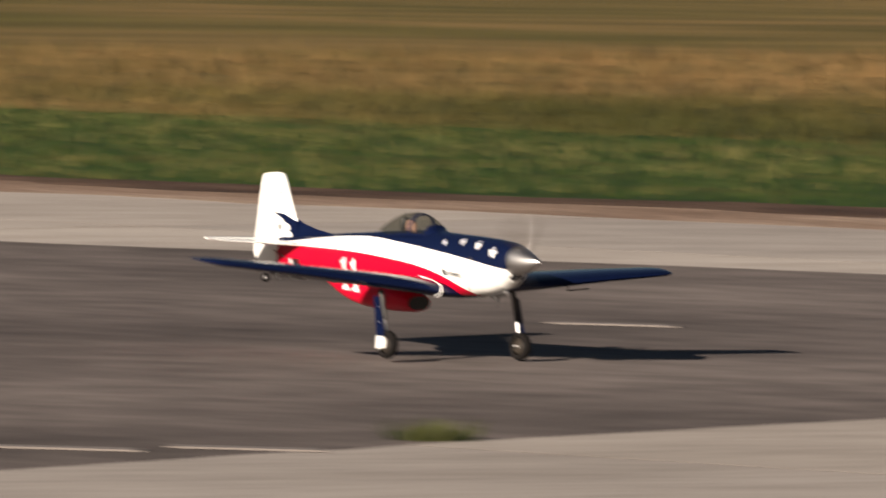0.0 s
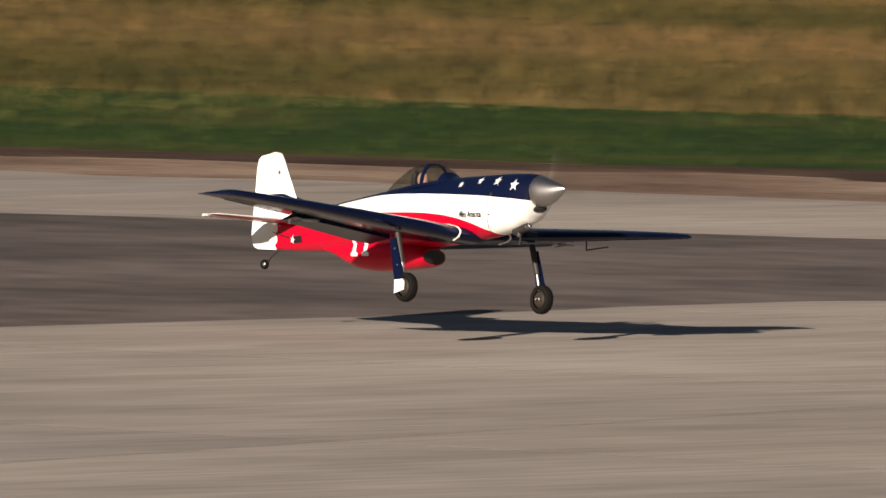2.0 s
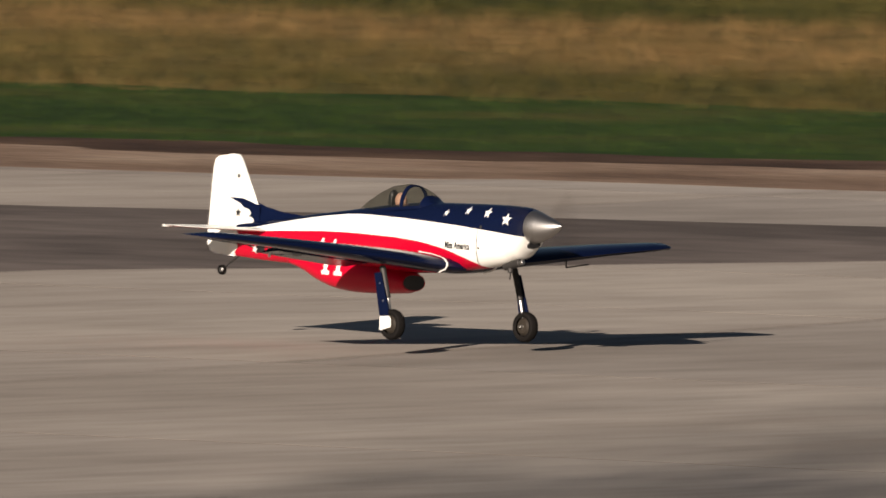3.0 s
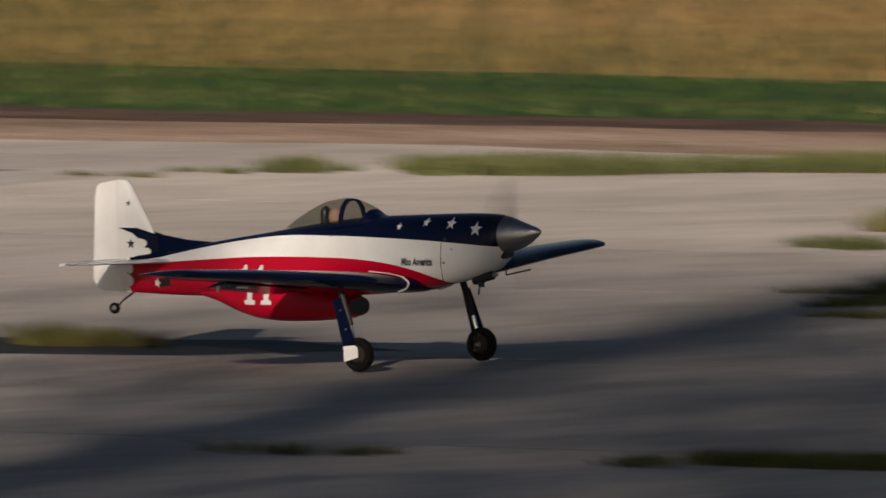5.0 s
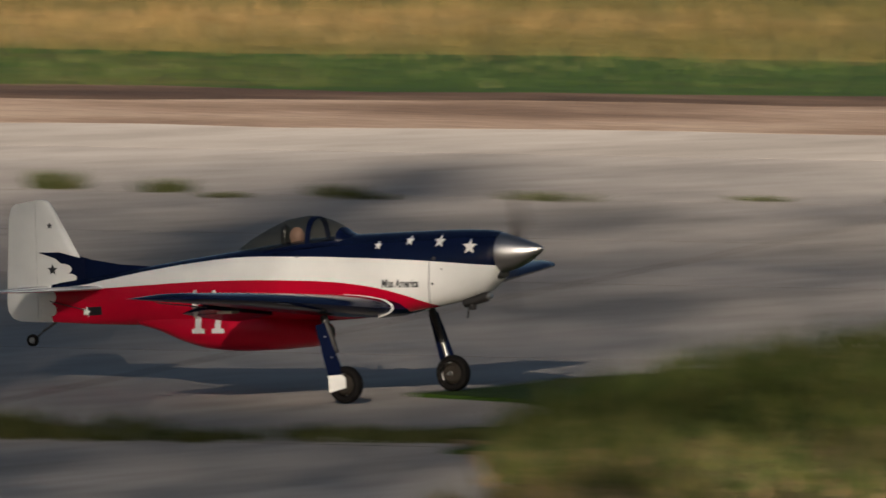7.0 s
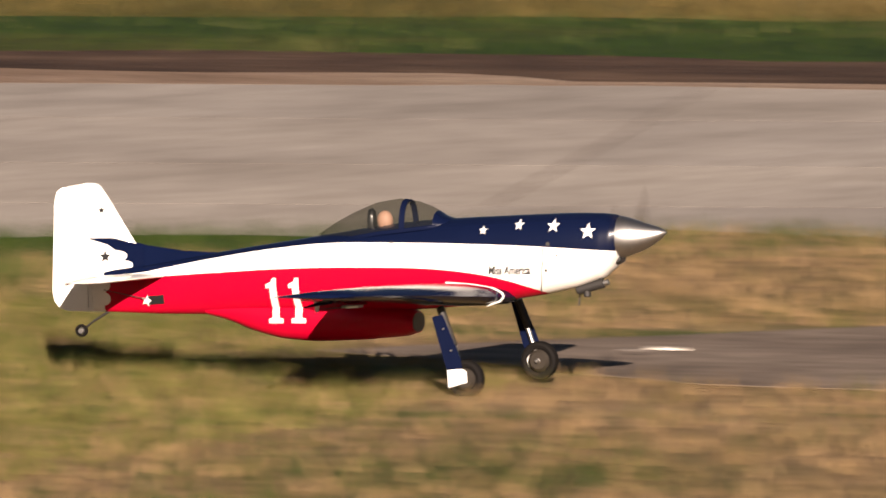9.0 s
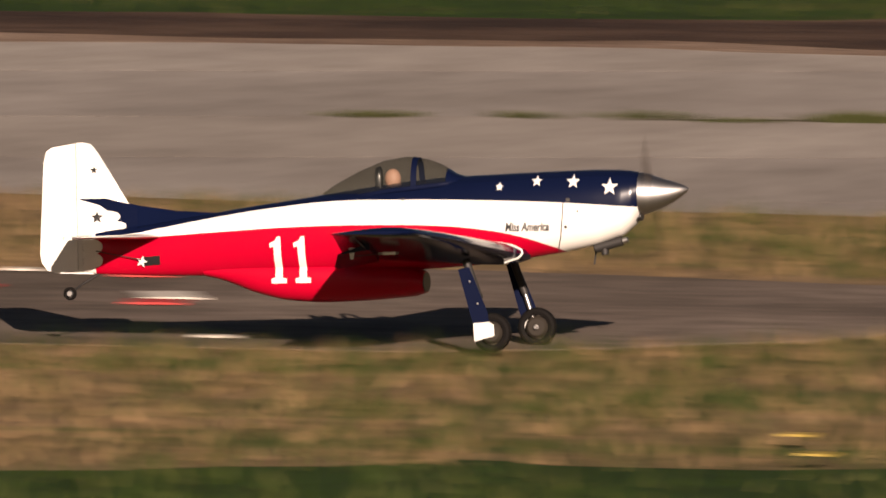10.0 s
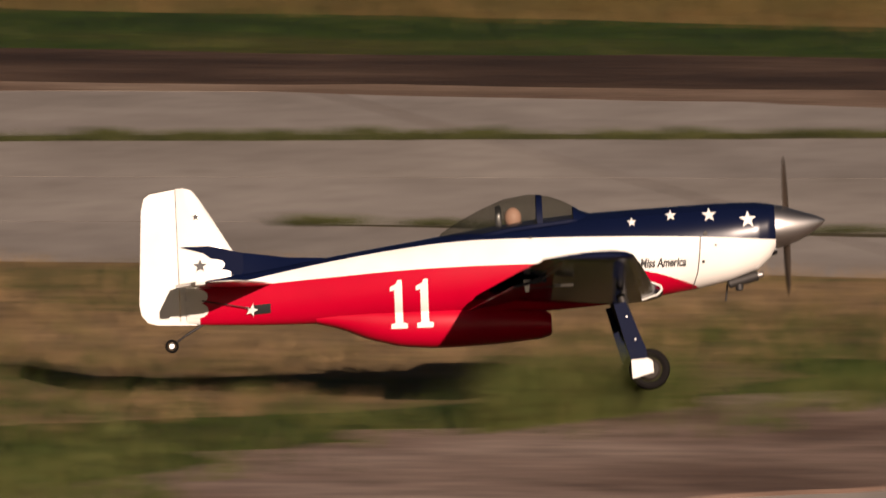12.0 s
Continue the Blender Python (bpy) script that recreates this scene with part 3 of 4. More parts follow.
        leg = part("main_leg", tube(top, top.lerp(hub, 0.55), 0.011, 0.010), M_DARKMETAL, plane, "dark oleo leg")
        part("piston", tube(top.lerp(hub, 0.5), hub + Vector((-0.004, 0, 0)), 0.007), M_STEEL, leg, "bright metal piston")
        part("axle", tube(hub + Vector((0, side * 0.010, 0)), hub - Vector((0, side * 0.03, 0)), 0.005), M_STEEL, leg)
        o = side * 0.323
        part("gear_door", plate([(-0.560, -0.196), (-0.530, -0.190), (-0.483, -0.310), (-0.480, -0.335), (-0.522, -0.338), (-0.528, -0.320)], o, 0.004), M_NAVY_DULL, leg, "navy gear door", False)
        part("gear_door_tip", plate([(-0.522, -0.338), (-0.480, -0.335), (-0.467, -0.343), (-0.466, -0.372), (-0.520, -0.386)], o, 0.004), M_WHITE, leg, "white lower door", False)
        for f in (0.3, 0.6):
            part("door_screw", tube(top.lerp(hub, f) + Vector((-0.006, side * 0.013, 0)), top.lerp(hub, f) + Vector((-0.006, side * 0.022, 0)), 0.003, n=8), M_STEEL, leg)
        wheel = part("wheel", tyre(0.052, 0.020), M_RUBBER, plane, "black rubber tyre")
        wheel.matrix_basis = pose(*hub)
        part("rim", tube((0, -0.0165, 0), (0, 0.0165, 0), 0.030, n=28), M_RIM, wheel, "dusty brown rim")
        part("hub_cap", tube((0, -0.0175, 0), (0, 0.0175, 0), 0.008, n=14), M_STEEL, wheel)
        WHEELS.append((wheel, hub))
    lettering(plane)
    part("tail_strut", tube((-1.60, 0, -0.196), (-1.645, 0, -0.222), 0.0035, n=10), M_DARKMETAL, plane, "bent wire tail strut")
    part("tail_strut", tube((-1.645, 0, -0.222), (-1.681, 0.008, -0.247), 0.003, n=10), M_DARKMETAL, plane)
    tw = part("tail_wheel", tyre(0.0175, 0.010), M_RUBBER, plane, "small black tail wheel")
    tw.matrix_basis = pose(-1.681, 0, -0.2475)
    part("rim", tube((0, -0.008, 0), (0, 0.008, 0), 0.009, n=14), M_STEEL, tw)
    # engine parts that hang under the cowl
    muffler = part("muffler", tube((-0.255, -0.012, -0.152), (-0.178, -0.012, -0.132), 0.013, 0.014, 18), M_DARKMETAL, plane, "sooty metal muffler")
    part("outlet", tube((-0.182, -0.012, -0.134), (-0.164, -0.012, -0.130), 0.008, 0.008, 12), M_STEEL, muffler)
    part("cylinder_head", tube((-0.228, -0.012, -0.135), (-0.226, -0.012, -0.170), 0.011, 0.010, 12), M_DARKMETAL, muffler)
    part("drain_pipe", tube((-0.255, 0.02, -0.15), (-0.262, 0.02, -0.195), 0.0025, n=8), M_DARKMETAL, plane)
    # wire hook under the port wing
    part("wire_hook", tube((-0.60, 0.60, -0.125), (-0.60, 0.60, -0.165), 0.0025, n=8), M_DARKMETAL, plane)
    part("wire_hook", tube((-0.60, 0.60, -0.165), (-0.55, 0.66, -0.150), 0.0025, n=8), M_DARKMETAL, plane)
    return plane, prop


WHEELS = []


def tyre(radius, width):
    prof = [(0.62, -0.5), (0.80, -0.62), (0.93, -0.5), (1.0, -0.2), (1.0, 0.2), (0.93, 0.5), (0.80, 0.62), (0.62, 0.5)]
    n = 36
    rings = [[(radius * r * math.cos(2 * math.pi * i / n), width * 1.4 * w, radius * r * math.sin(2 * math.pi * i / n)) for i in range(n)] for r, w in prof]
    return loft(rings, caps=False)


def lettering(plane):
    for side in (1, -1):
        cu = bpy.data.curves.new("lettering", "FONT")
        cu.body, cu.size, cu.align_x, cu.align_y, cu.shear, cu.offset = "Miss America", 0.032, "CENTER", "CENTER", 0.25, 0.0010
        tmp = bpy.data.objects.new("lettering", cu)
        scene.collection.objects.link(tmp)
        me = bpy.data.meshes.new_from_object(tmp.evaluated_get(bpy.context.evaluated_depsgraph_get()))
        bpy.data.objects.remove(tmp)
        span = max(v.co.x for v in me.vertices) - min(v.co.x for v in me.vertices)
        for v in me.vertices:
            x = -0.422 + (v.co.x if side < 0 else -v.co.x) * 0.118 / span
            z = -0.092 + v.co.y
            v.co = (x, side * (skin(x, z) + 0.0014), z)
        me.materials.clear()
        me.materials.append(M_BLACK)
        ob = new("lettering", me)
        ob.parent = plane
        tagged(ob, "small black slanted lettering")


plane, prop = build_aeroplane()


# ---- ground ----
def sheet(name, outline, z, material, label="", thick=0.02, wobble=0.0, step=0.5):
    """A ground sheet with a ragged outline and a real edge."""
    pts = []
    for (x0, y0), (x1, y1) in zip(outline, outline[1:] + outline[:1]):
        n = max(1, int(math.hypot(x1 - x0, y1 - y0) / step)) if wobble else 1
        for k in range(n):
            x, y = x0 + (x1 - x0) * k / n, y0 + (y1 - y0) * k / n
            d = noise.noise_vector((x * 0.7, y * 0.7, 3.0)) * wobble + noise.noise_vector((x * 2.3, y * 2.3, 7.0)) * wobble * 0.4
            pts.append((x + d.x, y + d.y))
    bm = bmesh.new()
    a = [bm.verts.new((x, y, z)) for x, y in pts]
    b = [bm.verts.new((x, y, z - thick)) for x, y in pts]
    bm.faces.new(a)
    for i in range(len(a)):
        j = (i + 1) % len(a)
        bm.faces.new((a[i], b[i], b[j], a[j]))
    return tagged(part(name, bm, material, None, label, False), kind="structure")


bm = bmesh.new()
bm.faces.new([bm.verts.new(p) for p in ((-3000, -3000, -0.03), (3000, -3000, -0.03), (3000, 3000, -0.03), (-3000, 3000, -0.03))])
tagged(part("ground", bm, M_FIELD, None, "dry yellow and green meadow round the runway", False), category="ground", kind="structure")
VERGE = [(-143.09, 13.22), (-55.64, 45.37), (-47.67, 49.91), (-41.62, 52.56), (-24.32, 60.03), (-1.25, 60.57), (78.37, 30.23), (83.58, 37.37), (-12.94, 67.61), (-31.09, 62.81), (-43.13, 59.53), (-51.80, 57.88), (-153.33, 29.84)]
# lower-toned meadow sheet laid over the left of the far field
sheet("darker_field", [(-860.40, -602.57), (-93.79, 38.95), (-55.93, 55.07), (-47.15, 59.35), (-64.27, 98.99), (-320.79, 672.26), (-336.16, 995.18), (-1039.37, 152.00)], -0.027, M_FIELD_DARK, "darker brown meadow beyond the verge, to the left", wobble=0.8, step=2.0)
sheet("verge", VERGE, 0.0014, M_GREEN, "green grass verge beside the runway", wobble=0.6)
sheet("soil_margin", [(-140.29, 8.79), (-52.49, 44.18), (-45.81, 46.44), (-38.18, 49.87), (-26.96, 53.70), (-18.75, 56.9), (-3.88, 55.9), (76.18, 27.24), (78.71, 30.70), (-1.22, 60.90), (-24.34, 60.41), (-41.70, 52.92), (-55.80, 45.84), (-143.49, 13.86)], 0.0004, M_DIRT, "bare brown soil along the runway edge", wobble=0.55)
sheet("loam_strip", [(-142.05, 11.57), (-55.29, 44.34), (-47.35, 48.72), (-41.36, 51.35), (-24.20, 58.30), (-18.6, 57.7), (-13.11, 57.2), (-1.54, 56.8), (76.02, 27.02), (78.63, 30.58), (-1.22, 60.90), (-24.34, 60.41), (-41.70, 52.92), (-55.76, 45.72), (-143.49, 13.86)], 0.0009, M_LOAM, "dark loam under the edge of the verge", wobble=0.6)
sheet("bare_soil", [(-4.23, 31.08), (-3.11, 33.96), (-2.12, 36.58), (-1.62, 37.86), (0.50, 37.59), (-0.29, 36.19), (-1.30, 33.74), (-2.40, 31.03)], 0.0107, M_RED_SOIL, "bare dark reddish soil where the turf meets the slabs", thick=0.0115, wobble=0.35, step=0.2)
sheet("pavement", [(-93.84, -53.83), (-28.07, 3.02), (-33.54, 26.34), (-35.54, 31.91), (-36.12, 38.82), (-35.04, 43.17), (-34.41, 47.38), (-49.04, 38.92), (-134.35, -0.40)], 0.0008, M_ASPHALT, "dark patched asphalt taxiway", wobble=0.12)
TURF = [(-16.49, 33.40), (-17.29, 35.77), (-17.63, 37.52), (-17.70, 39.50), (-15.75, 42.67), (-13.66, 44.41), (-10.34, 42.99), (-2.08, 42.09), (45.73, 24.67), (43.24, 20.10), (-1.44, 37.59), (-1.87, 36.55), (-2.86, 33.95), (-3.56, 32.01), (-5.98, 27.09), (-14.67, 26.72), (-15.38, 31.06), (-16.12, 32.64)]
PATH = [(-12.67, 37.11), (-11.18, 35.82), (-8.89, 35.56), (-7.88, 36.35), (-7.49, 37.83), (-8.11, 39.01), (-9.88, 39.54), (-11.28, 39.08)]
GREEN_BAND = [(-13.87, 28.93), (-8.00, 31.16), (-5.40, 31.84), (-3.99, 33.51), (-2.98, 35.65), (-2.27, 37.51), (-1.45, 37.51), (-1.87, 36.55), (-2.86, 33.95), (-3.56, 32.01), (-5.87, 27.32), (-13.85, 26.99)]
sheet("turf", TURF, 0.010, M_DRY, "dry trampled grass beside the runway", wobble=0.25)
sheet("green_turf", GREEN_BAND, 0.0116, M_GREEN, "greener grass along the edge of the slabs", wobble=0.7, step=0.25)
TURF_EDGE = [(-16.12, 32.64), (-16.49, 33.40), (-17.29, 35.77), (-17.63, 37.52), (-17.70, 39.50), (-15.95, 42.53), (-13.97, 44.15), (-14.17, 42.94), (-15.73, 41.03), (-16.37, 38.95), (-16.23, 36.93), (-15.91, 35.20), (-15.61, 33.51)]
sheet("green_turf", TURF_EDGE, 0.0113, M_GREEN, "greener grass where the turf begins", wobble=0.7, step=0.25)
sheet("path", PATH, 0.0118, M_PATH, "worn asphalt patch in the grass", wobble=0.15, step=0.25)
sheet("joint_soil", [(-11.68, 49.90), (-10.06, 49.95), (-6.96, 50.55), (-5.57, 51.27), (-2.66, 52.34), (2.50, 52.86), (2.54, 53.17), (-2.62, 52.75), (-5.53, 51.73), (-6.93, 50.96), (-10.04, 50.26), (-11.67, 49.96)], 0.0007, M_JOINT, "dark mossy soil filling a joint of the slabs", thick=0.006, wobble=0.10, step=0.3)
sheet("joint_soil", [(-4.13, 45.02), (-0.73, 44.54), (-0.70, 44.86), (-4.12, 45.11)], 0.0007, M_JOINT, "dark mossy soil filling a joint of the slabs", thick=0.006, wobble=0.10, step=0.3)
# a small blackish patch, flush with the slabs
sheet("dark_patch", [(-26.75, 34.21), (-25.00, 35.26), (-24.74, 35.98), (-25.47, 36.25), (-26.74, 35.43)], 0.0007, M_DARK_PATCH, "blackish patch on the slabs", wobble=0.2, step=0.25)

# ---- unseen tall trees behind the camera, placed to cast the shade on the runway ----
def build_tree(x, y, height, low, wide, n):
    tree = new("tree")
    tree.location = (x, y, -0.03)
    tagged(tree, "unseen tall leafy tree, placed to shade the runway", "tree")
    part("trunk", loft([[(r * math.cos(2 * math.pi * i / 14) + 0.2 * math.sin(z), r * math.sin(2 * math.pi * i / 14), z) for i in range(14)]
                        for z, r in ((0, .55), (1, .42), (5, .36), (12, .28), (18, .18), (height - 2, .05))]), M_BARK, tree)
    rng = np.random.default_rng(5)
    for k in range(14):
        a, z = k * 2.4, low + (height - low) * (0.1 + 0.8 * k / 14)
        l = wide * 0.42 * math.sin(math.pi * (0.2 + 0.75 * k / 14))
        part("limb", tube((0.2 * math.sin(z), 0, z - 1.2), (l * math.cos(a), l * math.sin(a), z + 0.5), 0.10, 0.03, 8), M_BARK, tree)
    u = rng.normal(size=(n, 3))
    u /= np.linalg.norm(u, axis=1)[:, None]
    r = rng.random(n) ** 0.40
    c = u * r[:, None] * np.array([wide / 2, wide / 2, (height - low) / 2]) + np.array([0, 0, (height + low) / 2])
    c += rng.normal(size=(n, 3)) * 0.5
    verts = np.repeat(c, 4, axis=0)
    ax, bx = rng.normal(size=(n, 3)), rng.normal(size=(n, 3))
    ax /= np.linalg.norm(ax, axis=1)[:, None]
    bx -= (bx * ax).sum(1)[:, None] * ax
    bx /= np.linalg.norm(bx, axis=1)[:, None]
    s = (0.05 + 0.06 * rng.random(n))[:, None]
    for k, (p, q) in enumerate(((-1.4, 0), (0, -.6), (1.4, 0), (0, .6))):
        verts[k::4] += ax * s * p + bx * s * q
    me = bpy.data.meshes.new("crown")
    me.from_pydata(verts.tolist(), [], [(4 * i, 4 * i + 1, 4 * i + 2, 4 * i + 3) for i in range(n)])
    me.materials.append(M_LEAF)
    ob = new("crown", me)
    ob.parent = tree
    tagged(ob, kind="stuff")
    return tree


build_tree(-3.9, -4.5, 18.0, 6.0, 8.6, 17000)
build_tree(-7.5, -7.0, 16.5, 5.4, 9.4, 13500)


# ---- concrete slabs of the runway ----
RUNWAY = 13.4  # heading of the slab rows, in degrees


def lay(u, v):
    a = radians(RUNWAY)
    return (u * math.cos(a) - v * math.sin(a), u * math.sin(a) + v * math.cos(a))


def build_slabs():
    base = sheet("runway", [lay(-130, 14), lay(60, 14), lay(60, 60.3), lay(-130, 60.3)], -0.0003, M_PATH, "weathered concrete runway slabs with weedy joints", wobble=0.2)
    xs = [-130 + 6.0 * k for k in range(33)]
    ys = [27.4, 31.7, 35.95, 40.4, 45.0, 48.2, 51.5, 55.8, 60.2]
    cache = {}
    for j in range(len(ys) - 1):
        for i in range(len(xs) - 1):
            w, d, g = xs[i + 1] - xs[i], ys[j + 1] - ys[j], 0.010
            if j not in cache:
                o = [(g, g), (w * .4, g * .7), (w - g, g), (w - g * .7, d * .6), (w - g, d - g), (w * .5, d - g * 1.4), (g, d - g), (g * 1.5, d * .4)]
                bm = bmesh.new()
                top = [bm.verts.new((x, y, 0)) for x, y in o]
                mid = [bm.verts.new((x + (0.012 if x < w / 2 else -0.012) * -1, y, -0.012)) for x, y in o]
                bm.faces.new(top)
                for k in range(8):
                    bm.faces.new((top[k], mid[k], mid[(k + 1) % 8], top[(k + 1) % 8]))
                ob = part("slab", bm, M_SLAB, base, "", False)
                cache[j] = ob.data
            else:
                ob = new("slab", cache[j])
                ob.parent = base
            ob.matrix_basis = pose(*lay(xs[i] + random.uniform(-.01, .01), ys[j]), 0, 0, 0, RUNWAY)


build_slabs()


# ---- grass, weeds and painted marks ----
def inside(poly, x, y):
    hit = np.zeros(len(x), bool)
    for (x0, y0), (x1, y1) in zip(poly, poly[1:] + poly[:1]):
        if y0 != y1:
            hit ^= ((y0 > y) != (y1 > y)) & (x < (x1 - x0) * (y - y0) / (y1 - y0) + x0)
    return hit


def grass(name, box, count, tall, wide, material, label, keep=None, seed=1, z0=0.0, patchy=0.0):
    """Loose upright blades over an area, as one mass."""
    rng = np.random.default_rng(seed)
    x, y = rng.uniform(box[0], box[1], count), rng.uniform(box[2], box[3], count)
    ok = np.ones(count, bool) if keep is None else keep(x, y)
    if patchy:
        ok &= np.array([noise.noise((a * 0.55, b * 0.3, seed)) for a, b in zip(x, y)]) + rng.normal(0, 0.22, count) > patchy - 0.5
    x, y = x[ok], y[ok]
    n = len(x)
    a, lean, h = rng.uniform(0, 2 * math.pi, n), rng.normal(0, 0.35, (n, 2)), tall * rng.uniform(0.4, 1.0, n)
    w = wide * rng.uniform(0.5, 1.0, n) / 2
    v = np.zeros((n, 3, 3))
    v[:, 0] = np.stack([x - w * np.cos(a), y - w * np.sin(a), np.full(n, z0)], 1)
    v[:, 1] = np.stack([x + w * np.cos(a), y + w * np.sin(a), np.full(n, z0)], 1)
    v[:, 2] = np.stack([x + lean[:, 0] * h, y + lean[:, 1] * h, z0 + h], 1)
    me = bpy.data.meshes.new(name)
    me.from_pydata(v.reshape(-1, 3).tolist(), [], np.arange(3 * n).reshape(-1, 3).tolist())
    me.materials.append(material)
    return tagged(new(name, me), label, "grass", kind="stuff")


on_turf = lambda x, y: inside(TURF, x, y) & ~inside(PATH, x, y)
grass("dry_grass", (-19, 1, 24, 45), 60000, 0.06, 0.016, M_BLADE_DRY, "short dry grass on the turf", lambda x, y: on_turf(x, y) & ~inside(GREEN_BAND, x, y) & ~inside(TURF_EDGE, x, y), 2, 0.008)
grass("green_grass", (-19, 1, 24, 45), 60000, 0.09, 0.016, M_BLADE_GREEN, "green tufts among the dry turf", on_turf, 3, 0.008, 0.62)
grass("green_grass", (-16, 1, 24, 39), 26000, 0.08, 0.016, M_BLADE_BAND, "green grass along the slabs", lambda x, y: inside(GREEN_BAND, x, y), 4, 0.012, 0.35)
grass("green_grass", (-19, -12, 31, 45), 18000, 0.10, 0.016, M_BLADE_GREEN, "green grass where the turf begins", lambda x, y: inside(TURF_EDGE, x, y), 6, 0.01)
grass("green_grass", (-17.2, -11.5, 29, 39), 18000, 0.08, 0.016, M_BLADE_OLIVE, "yellow-green grass near the end of the turf", on_turf, 8, 0.008, 0.5)
grass("verge_grass", (-70, 12, 43, 80), 110000, 0.07, 0.016, M_BLADE_GREEN, "green verge grass", lambda x, y: inside(VERGE, x, y), 5, -0.006)
grass("verge_grass", (-72, -50, 36, 62), 24000, 0.09, 0.02, M_BLADE_TALL, "olive and straw grass on the verge", lambda x, y: inside(VERGE, x, y) & (x < -53.5 + 1.5 * np.sin(y)), 7, -0.006, 0.42)
grass("verge_grass", (-42, 6, 50, 70), 26000, 0.08, 0.02, M_BLADE_BAND, "yellowing grass on the verge", lambda x, y: inside(VERGE, x, y), 10, -0.006, 0.6)

beyond = lambda x: np.interp(x, [-153, -51.8, -43.1, -31.1, -12.9, 84], [29.8, 57.9, 59.5, 62.8, 67.6, 37.4])
grass("meadow_grass", (-82, 8, 50, 125), 150000, 0.15, 0.035, M_MEADOW_BLADE, "rough straw and green meadow grass", lambda x, y: (y > beyond(x) - 0.8), 9, -0.03)


def strip(a, b, half):
    """Keeps what lies within half a width of the line from a to b, thinning out to its sides."""
    ax, ay, dx, dy = a[0], a[1], b[0] - a[0], b[1] - a[1]
    n = math.hypot(dx, dy)

    def keep(x, y):
        u, v = ((x - ax) * dx + (y - ay) * dy) / n, ((y - ay) * dx - (x - ax) * dy) / n
        return (u > 0) & (u < n) & (np.abs(v) < half * (0.55 + 0.45 * np.sin(u * 2.7) * np.sin(u * 1.1 + 1)))
    return keep


for a, b, half, count, tall, seed in (((-20.7, 31.55), (-16.2, 33.4), 0.15, 60000, 0.055, 21), ((-33.2, 48.3), (-31.5, 50.7), 0.45, 30000, 0.10, 22), ((-31.5, 50.6), (-30.5, 52.0), 0.28, 12000, 0.09, 23),
                                      ((-25.7, 40.9), (-23.2, 37.7), 0.09, 26000, 0.04, 26), ((-10.9, 49.95), (-6.9, 50.7), 0.18, 30000, 0.05, 24), ((-7.0, 50.7), (-1.8, 52.7), 0.20, 40000, 0.055, 25)):
    grass("joint_grass", (min(a[0], b[0]), max(a[0], b[0]), min(a[1], b[1]) - half, max(a[1], b[1]) + half), count, tall, 0.016, M_BLADE_WEED, "low green weeds filling a slab joint", strip(a, b, half), seed, 0.0, 0.35)
grass("tall_grass", (-4.6, -1.5, 32.6, 35.6), 16000, 0.22, 0.016, M_BLADE_BAND, "tall green grass at the end of the turf", lambda x, y: (inside(GREEN_BAND, x, y) & (x > -2.75) & (y > 33.9)), 31, 0.008)
grass("tall_grass", (-4.6, -0.6, 31, 38.5), 40000, 0.08, 0.016, M_BLADE_BAND, "ragged green grass spilling over the bare soil", strip((-4.1, 31.0), (-1.3, 38.0), 0.75), 33, 0.008, 0.45)
grass("tall_grass", (-17.8, -14.6, 31.5, 41), 16000, 0.13, 0.016, M_BLADE_BAND, "rough grass where the turf begins", on_turf, 32, 0.008, 0.45)

def tuft_mesh(name, seed, blades, spread, tall, material):
    rng = np.random.default_rng(seed)
    v, f = [], []
    for k in range(blades):
        a, r = rng.uniform(0, 2 * math.pi), spread * rng.random() ** 0.7
        x, y = r * math.cos(a) * 1.6, r * math.sin(a)
        h, b, w = tall * rng.uniform(0.35, 1), rng.uniform(0, 2 * math.pi), rng.uniform(0.006, 0.014)
        lx, ly = x * 0.5 + rng.normal(0, 0.3 * h), y * 0.5 + rng.normal(0, 0.3 * h)
        d = (w * math.cos(b), w * math.sin(b))
        i = len(v)
        v += [(x - d[0], y - d[1], -0.01), (x + d[0], y + d[1], -0.01), (x + lx * .5 + d[0] * .6, y + ly * .5 + d[1] * .6, h * .6), (x + lx * .5 - d[0] * .6, y + ly * .5 - d[1] * .6, h * .6), (x + lx, y + ly, h)]
        f += [(i, i + 1, i + 2, i + 3), (i + 3, i + 2, i + 4)]
    me = bpy.data.meshes.new(name)
    me.from_pydata(v, [], f)
    me.materials.append(material)
    return me


TUFTS = [tuft_mesh("weed_tuft", 11, 90, 0.11, 0.07, M_BLADE_WEED), tuft_mesh("weed_tuft", 12, 130, 0.16, 0.13, M_BLADE_WEED), tuft_mesh("weed_tuft", 13, 150, 0.17, 0.15, M_BLADE_TALL), tuft_mesh("weed_tuft", 14, 110, 0.2, 0.06, M_BLADE_WEED)]
TUFT_WORDS = ("low green weed in a joint of the slabs", "bushy green weed growing through the concrete", "tall yellowing weed on the concrete", "flat creeping weed along a slab joint")


def weeds(kind, places):
    for x, y in places:
        ob = new("weed_tuft", TUFTS[kind])
        ob.matrix_basis = pose(x, y, 0, 0, 0, random.uniform(0, 360)) @ Matrix.Scale(random.uniform(0.4, 0.7), 4)
        tagged(ob, TUFT_WORDS[kind], "weed", "weeds in the slab joints")


def along(a, b, n, jitter=0.12):
    return [(a[0] + (b[0] - a[0]) * k / max(1, n - 1) + random.gauss(0, jitter * 1.5), a[1] + (b[1] - a[1]) * k / max(1, n - 1) + random.gauss(0, jitter)) for k in range(n)]


